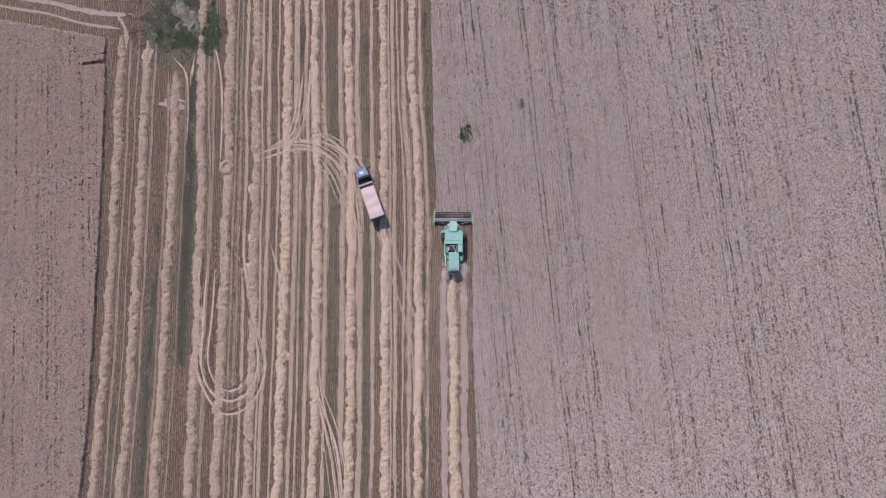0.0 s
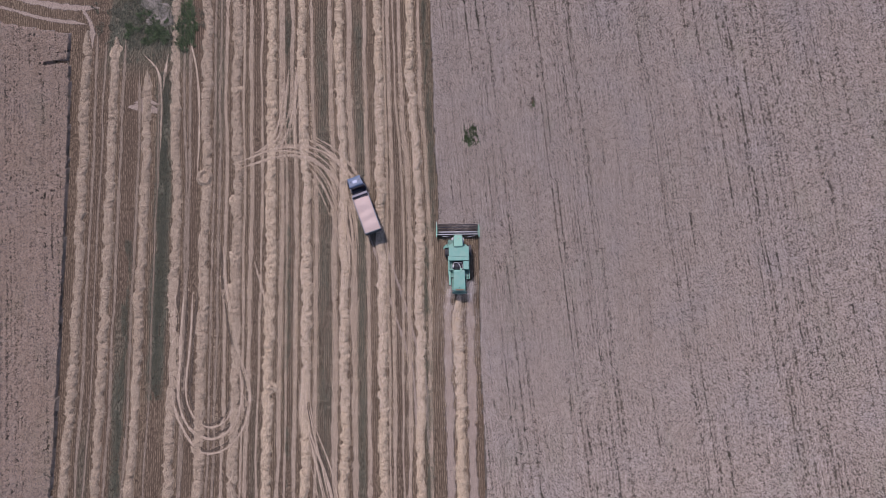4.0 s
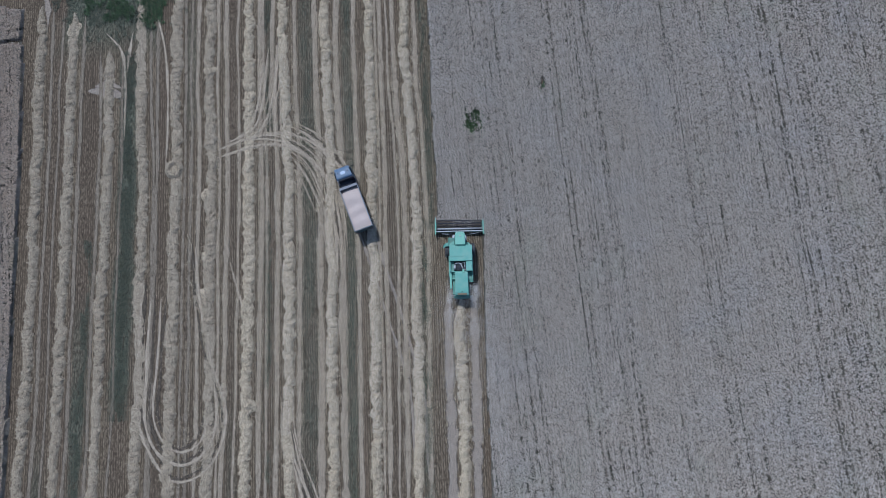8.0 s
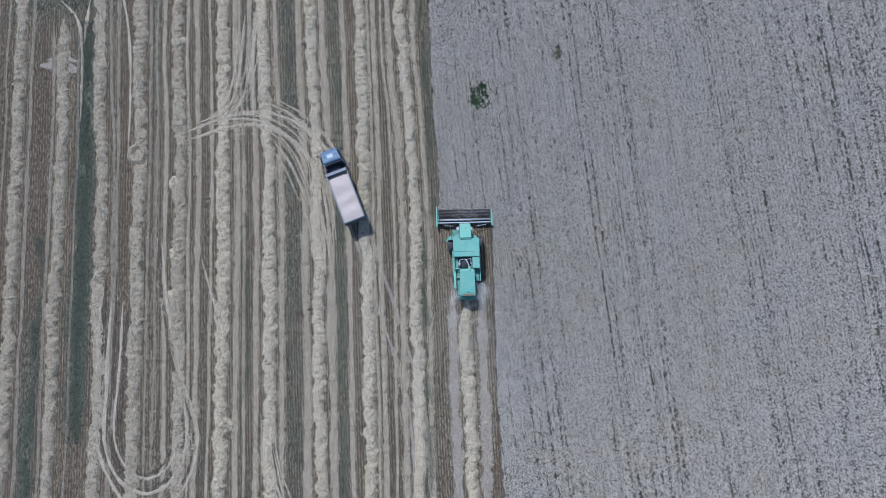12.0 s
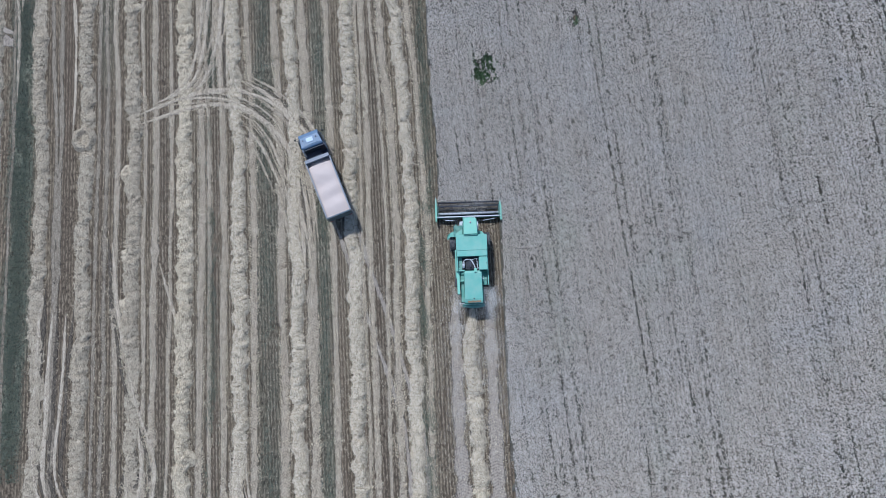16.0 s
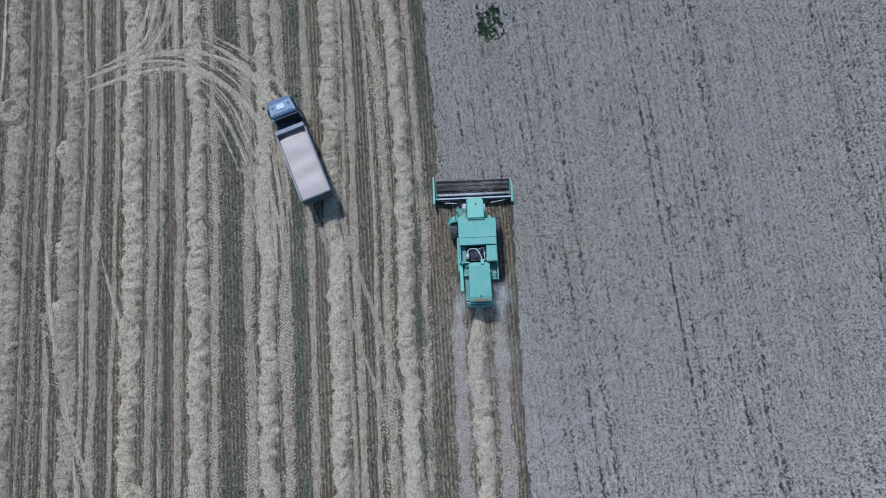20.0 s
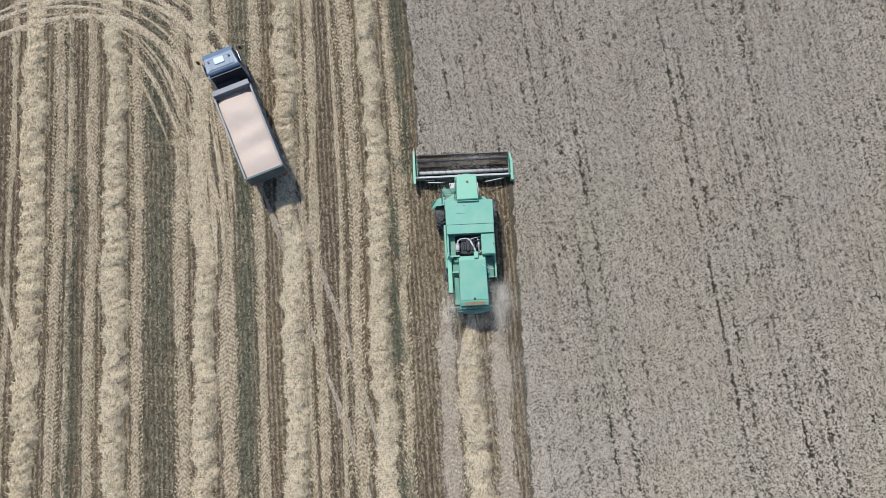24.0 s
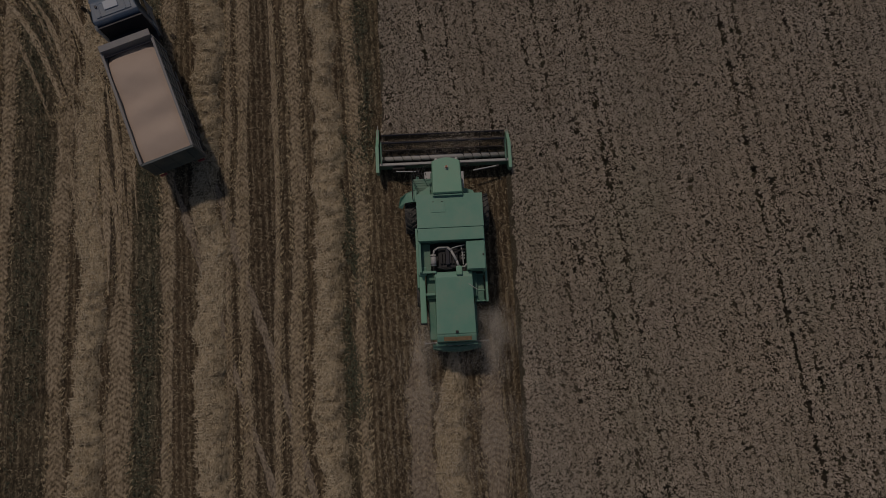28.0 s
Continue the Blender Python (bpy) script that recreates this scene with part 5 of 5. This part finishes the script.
    for yy in (-5.60, -6.30, -6.78):
        part("tank_strap", boxed(1.18, 1.66, yy - 0.03, yy + 0.03, 2.10, 2.16, 0.01), GREEN, side)
    part("side_rail", boxed(1.68, 1.78, -6.84, -5.45, 1.98, 2.35, 0.02), GREEN, h, "thin green side guard")
    part("elevator", boxed(1.32, 1.60, -5.5, -4.3, 1.1, 2.30, 0.03), GREEN_DARK, h)
    part("belt_guard", boxed(-1.36, -1.24, -6.1, -3.4, 1.2, 2.35, 0.03), GREEN, h)
    part("belt_guard", boxed(1.68, 1.78, -5.4, -3.2, 1.2, 2.25, 0.03), GREEN, h)
    part("antenna_rod", rod(bmesh.new(), (0.85, -6.05, 2.90), (1.25, -6.35, 2.98), 0.016, 6), ALU, h)

    # running gear
    part("front_axle", rod(bmesh.new(), (-1.5, -2.45, 0.85), (1.85, -2.45, 0.85), 0.14, 12), DARK_METAL, h)
    part("rear_axle", rod(bmesh.new(), (-1.1, -6.25, 0.58), (1.45, -6.25, 0.58), 0.09, 10), DARK_METAL, h)
    for x in (-1.53, 1.83):
        wheel(h, (x, -2.45, 0.87), 0.83, 0.58, 0.42, GREEN_DARK, 18, 0.07)
    for x in (-1.25, 1.58):
        wheel(h, (x, -6.25, 0.58), 0.55, 0.36, 0.28, GREEN_DARK, 16, 0.045)
    part("chassis_beam", boxed(-0.7, -0.5, -8.3, -2.2, 0.85, 1.05, 0.02), DARK_METAL, h)
    part("chassis_beam", boxed(0.84, 1.04, -8.3, -2.2, 0.85, 1.05, 0.02), DARK_METAL, h)
    return h


combine()


# ---- the grain truck ----
def truck():
    """Built with its nose towards +y, middle at the origin, on the ground; then turned into place."""
    h = new("grain_truck")
    tagged(h, "blue cab-over grain truck with a full open bed", "truck")
    L = 4.35

    for x in (-0.42, 0.42):
        part("chassis_rail", boxed(x - 0.05, x + 0.05, -L + 0.15, L - 0.5, 0.78, 1.0, 0.01), DARK_METAL, h)
    cab = prism(bmesh.new(), [(L, 0.70), (L, 1.75), (L - 0.12, 2.75), (L - 0.30, 2.86), (L - 1.28, 2.86), (L - 1.42, 2.74), (L - 1.48, 1.0), (L - 1.3, 0.70)], -1.2, 1.2, 0.06)
    for v in cab.verts:
        if v.co.z > 2.6:
            v.co.x *= 0.90 if v.co.y < L - 0.6 else 0.80
    cab = part("cab", cab, BLUE, h, "dusty blue boxy truck cab")
    part("roof_panel", prism(bmesh.new(), [(L - 1.20, 2.85), (L - 1.18, 2.90), (L - 0.52, 2.90), (L - 0.42, 2.85)], -0.84, 0.84, 0.015), BLUE_ROOF, cab, "lighter blue roof panel")
    hatch = part("roof_hatch", boxed(-0.36, 0.30, L - 0.92, L - 0.48, 2.90, 2.955, 0.025), BLUE_PALE, cab, "pale rectangular roof hatch")
    for x in (-0.70, 0.66):
        part("roof_lamp", rod(bmesh.new(), (x, L - 0.62, 2.90), (x, L - 0.62, 2.97), 0.065, 12), NAVY, cab)
    for x in (-0.62, 0.58):
        part("roof_rib", boxed(x - 0.03, x + 0.03, L - 1.15, L - 0.5, 2.895, 2.925, 0.01), BLUE, cab)
    part("sun_visor", prism(bmesh.new(), [(L - 0.20, 2.74), (L + 0.10, 2.60), (L + 0.12, 2.62), (L - 0.18, 2.78)], -1.0, 1.0, 0.008), BLUE, cab)
    part("windscreen", boxed(-1.05, 1.05, L - 0.07, L - 0.01, 1.72, 2.55, 0.02), GLASS, cab, "dusty windscreen")
    for s in (-1, 1):
        part("side_window", boxed(s * 1.205 - 0.01, s * 1.205 + 0.01, L - 1.05, L - 0.25, 1.85, 2.55, 0), GLASS, cab)
        part("door", boxed(s * 1.2 - 0.015, s * 1.2 + 0.015, L - 1.12, L - 0.18, 0.95, 1.82, 0.008), BLUE, cab)
        part("door_handle", boxed(s * 1.225 - 0.015, s * 1.225 + 0.015, L - 1.05, L - 0.92, 1.62, 1.66, 0.006), DARK_METAL, cab)
        arm = part("mirror_arm", pipe(bmesh.new(), [(s * 1.2, L - 0.12, 2.6), (s * 1.42, L - 0.05, 2.6), (s * 1.42, L - 0.05, 1.95), (s * 1.2, L - 0.12, 1.95)], 0.015, 6), DARK_METAL, h)
        part("mirror", boxed(s * 1.43 - 0.09, s * 1.43 + 0.09, L - 0.08, L - 0.04, 2.1, 2.5, 0.015), DARK_METAL, arm)
        part("headlight", rod(bmesh.new(), (s * 0.9, L + 0.04, 0.85), (s * 0.9, L + 0.09, 0.85), 0.11, 14), ALU, h)
        part("wheel_arch", prism(bmesh.new(), [(L - 0.45, 0.75), (L - 0.62, 1.12), (L - 1.05, 1.28), (L - 1.50, 1.12), (L - 1.66, 0.75), (L - 1.60, 0.75), (L - 1.46, 1.06), (L - 1.05, 1.2), (L - 0.66, 1.06), (L - 0.52, 0.75)],
                                 s * 1.0 - 0.2, s * 1.0 + 0.2, 0.006), BLUE, h)
    part("bumper", boxed(-1.22, 1.22, L - 0.06, L + 0.08, 0.48, 0.72, 0.03), GREY_BLUE, h)

    # the dark gap behind the cab: engine cover, tank, spare wheel, air intake
    part("engine_cover", boxed(-0.55, 0.55, L - 2.15, L - 1.45, 1.0, 1.75, 0.06), DARK_METAL, h, "black engine cover behind the cab")
    part("gap_deck", boxed(-1.12, 1.12, L - 2.80, L - 1.44, 1.02, 1.08, 0.01), NAVY, h, "dark deck behind the cab")
    part("cab_back_panel", boxed(-1.12, 1.12, L - 1.57, L - 1.49, 1.0, 2.66, 0.01), NAVY, h, "dark navy cab back")
    part("spare_wheel_rack", boxed(-0.95, 0.60, L - 2.18, L - 1.62, 1.75, 1.82, 0.02), NAVY, h)
    part("intake_stack", pipe(bmesh.new(), [(-1.02, L - 1.62, 1.1), (-1.02, L - 1.62, 2.75), (-1.02, L - 1.50, 2.86)], 0.07, 10), ALU, h, "pale air intake stack")
    part("fuel_tank", boxed(-1.20, -0.55, L - 3.6, L - 2.5, 0.55, 1.02, 0.09), GREY_BLUE, h)
    part("battery_box", boxed(0.62, 1.15, L - 3.2, L - 2.5, 0.60, 1.0, 0.03), NAVY, h)
    part("silencer", rod(bmesh.new(), (0.75, L - 4.3, 0.75), (0.75, L - 3.4, 0.75), 0.15, 14), RUST, h)

    # open bed
    y0, y1 = -L + 0.03, L - 2.86
    part("bed_floor", boxed(-1.19, 1.19, y0, y1, 1.20, 1.30, 0.01), GREY_BLUE, h)
    for k in range(7):
        yy = y0 + 0.4 + k * (y1 - y0 - 0.8) / 6
        part("cross_member", boxed(-1.15, 1.15, yy - 0.04, yy + 0.04, 1.04, 1.20, 0.008), DARK_METAL, h)
    for s in (-1, 1):
        wall = part("bed_side", boxed(s * 1.20 - 0.035, s * 1.20 + 0.035, y0, y1, 1.25, 2.76, 0.012), GREY_BLUE, h, "grey-blue ribbed bed side")
        part("top_rail", boxed(s * 1.205 - 0.06, s * 1.205 + 0.06, y0, y1, 2.74, 2.83, 0.015), GREY_LILAC, wall)
        for z in (1.62, 2.02, 2.40):
            part("side_board_seam", boxed(s * 1.24 - 0.01, s * 1.24 + 0.01, y0 + 0.02, y1 - 0.02, z - 0.02, z + 0.02, 0.005), NAVY, wall)
        for k in range(8):
            yy = y0 + 0.08 + k * (y1 - y0 - 0.16) / 7
            part("side_post", boxed(s * 1.255 - 0.03, s * 1.255 + 0.03, yy - 0.05, yy + 0.05, 1.22, 2.76, 0.01), GREY_BLUE, wall)
        part("mudguard", boxed(s * 0.98 - 0.24, s * 0.98 + 0.24, -L + 0.5, -L + 3.0, 1.02, 1.06, 0.01), NAVY, h)
        part("side_guard", boxed(s * 1.17 - 0.02, s * 1.17 + 0.02, -L + 3.2, L - 3.7, 0.55, 0.66, 0.01), GREY_LILAC, h)
        part("tail_lamp", boxed(s * 0.95 - 0.16, s * 0.95 + 0.16, -L - 0.02, -L + 0.04, 0.88, 1.02, 0.012), RED, h)
    gate = part("tailgate", boxed(-1.23, 1.23, y0 - 0.06, y0 + 0.005, 1.25, 2.74, 0.012), TEAL, h, "dark teal tailgate")
    for x in (-0.8, 0, 0.8):
        part("gate_rib", boxed(x - 0.05, x + 0.05, y0 - 0.095, y0 - 0.055, 1.3, 2.68, 0.01), TEAL, gate)
    part("gate_top", boxed(-1.24, 1.24, y0 - 0.09, y0 + 0.03, 2.72, 2.80, 0.012), TEAL, gate)
    head = part("headboard", boxed(-1.22, 1.22, y1 - 0.05, y1 + 0.03, 1.25, 2.95, 0.012), GREY_LILAC, h, "grey headboard with a wide top shield")
    shield = boxed(-1.22, 1.22, y1 - 0.06, y1 + 0.27, 2.93, 2.985, 0.015)
    part("cab_shield", shield, GREY_LILAC, head)
    for x in (-1.0, -0.35, 0.35, 1.0):
        part("shield_brace", rod(bmesh.new(), (x, y1 + 0.02, 2.5), (x, y1 + 0.22, 2.93), 0.022, 6), GREY_LILAC, head)
    part("tie_bar", rod(bmesh.new(), (-1.2, y1 - 0.25, 2.74), (1.2, y1 - 0.25, 2.74), 0.03, 8), NAVY, head)

    # axles and wheels
    for yy in (L - 1.05, -L + 2.35, -L + 1.15):
        part("axle", rod(bmesh.new(), (-0.95, yy, 0.52), (0.95, yy, 0.52), 0.08, 10), DARK_METAL, h)
        for s in (-1, 1):
            wheel(h, (s * 1.0, yy, 0.52), 0.50, 0.32 if yy > 0 else 0.46, 0.27, GREY_LILAC, 20, 0.02)
    m = TRUCK_POSE
    h.matrix_world = m

    # the load: heaped in two soft ridges, level with the sides
    xs, ys = np.linspace(-1.16, 1.16, 41), np.linspace(y0 + 0.01, y1 - 0.06, 91)
    X, Y = np.meshgrid(xs, ys)
    f = (Y - y0) / (y1 - y0)
    ridge = 0.20 * np.exp(-((f - 0.16) / 0.13) ** 2) + 0.19 * np.exp(-((f - 0.44 - 0.03 * X) / 0.10) ** 2) + 0.24 * np.exp(-((f - 0.74 + 0.03 * X) / 0.15) ** 2)
    z = 2.56 + ridge * (1 - 0.35 * (np.abs(X) / 1.16) ** 2) + 0.03 * (grid_noise(X / 0.4, Y / 0.4, 4) - 0.5)
    fall = 0.955 - 0.05 * (X / 1.16) ** 2
    z = np.where(f > fall, z - (f - fall) * 3.2, z) - 0.05 * (np.abs(X) / 1.16) ** 6
    top = np.stack([X, Y, z], -1).reshape(-1, 3)
    fl = grid_faces(91, 41)
    rim = np.concatenate([np.arange(41), 40 + 41 * np.arange(1, 91), 90 * 41 + np.arange(39, -1, -1), 41 * np.arange(89, 0, -1)])
    low = top[rim] * [1, 1, 0] + [0, 0, 1.302]
    a, b = rim, np.arange(len(rim)) + len(top)
    wall = np.stack([a, b, np.roll(b, -1), np.roll(a, -1)], 1)
    g = new("grain_load", array_mesh("grain_load", np.vstack([top, low]), np.vstack([fl, wall]), GRAIN, True))
    g.matrix_world = m
    tagged(g, "pale pinkish wheat grain heaped in soft ridges", "grain", kind="stuff")


TRUCK_POSE = pose(-13.9, 4.5, 0, 0, 0, 20.0)
truck()


# ---- chaff in the air ----
def airborne_chaff():
    """Fine chaff blown out behind the harvester and settling over the cut strip and the crop's edge."""
    r = np.random.RandomState(401)
    x, y, z = [], [], []
    for n, (cx, cy), (sx, sy), (low, high), slant in ((60000, (0.3, -10.5), (1.5, 2.6), (0.2, 2.2), 0.0), (45000, (1.9, -8.0), (0.45, 0.8), (0.5, 2.4), -0.25), (15000, (-1.2, -8.6), (0.4, 0.9), (0.5, 2.0), 0.1),
                                                      (66000, (2.8, -15.0), (1.6, 5.5), (0.3, 2.6), -0.12), (45000, (-1.2, -16.0), (1.1, 6.0), (0.1, 1.8), 0.0), (7500, (0.6, 0.9), (0.9, 0.5), (1.0, 1.7), 0.0),
                                                      (60000, (4.6, -17.0), (0.75, 6.5), (0.75, 1.6), -0.05)):
        gy = r.normal(cy, sy, n)
        gx = r.normal(cx, sx, n) + slant * (gy - cy)
        k = blotch(gx / 0.8, gy / 1.2, 44) > r.uniform(0.25, 0.75, n)
        x.append(gx[k]), y.append(gy[k]), z.append(r.uniform(low, high, k.sum()))
    x, y, z = (np.concatenate(v) for v in (x, y, z))
    ob = new("airborne_chaff", ears("airborne_chaff", x, y, z, 0.017, 0.011, CHAFF, 402))
    tagged(ob, "pale chaff and dust blown out behind the harvester", "chaff", kind="stuff")


airborne_chaff()
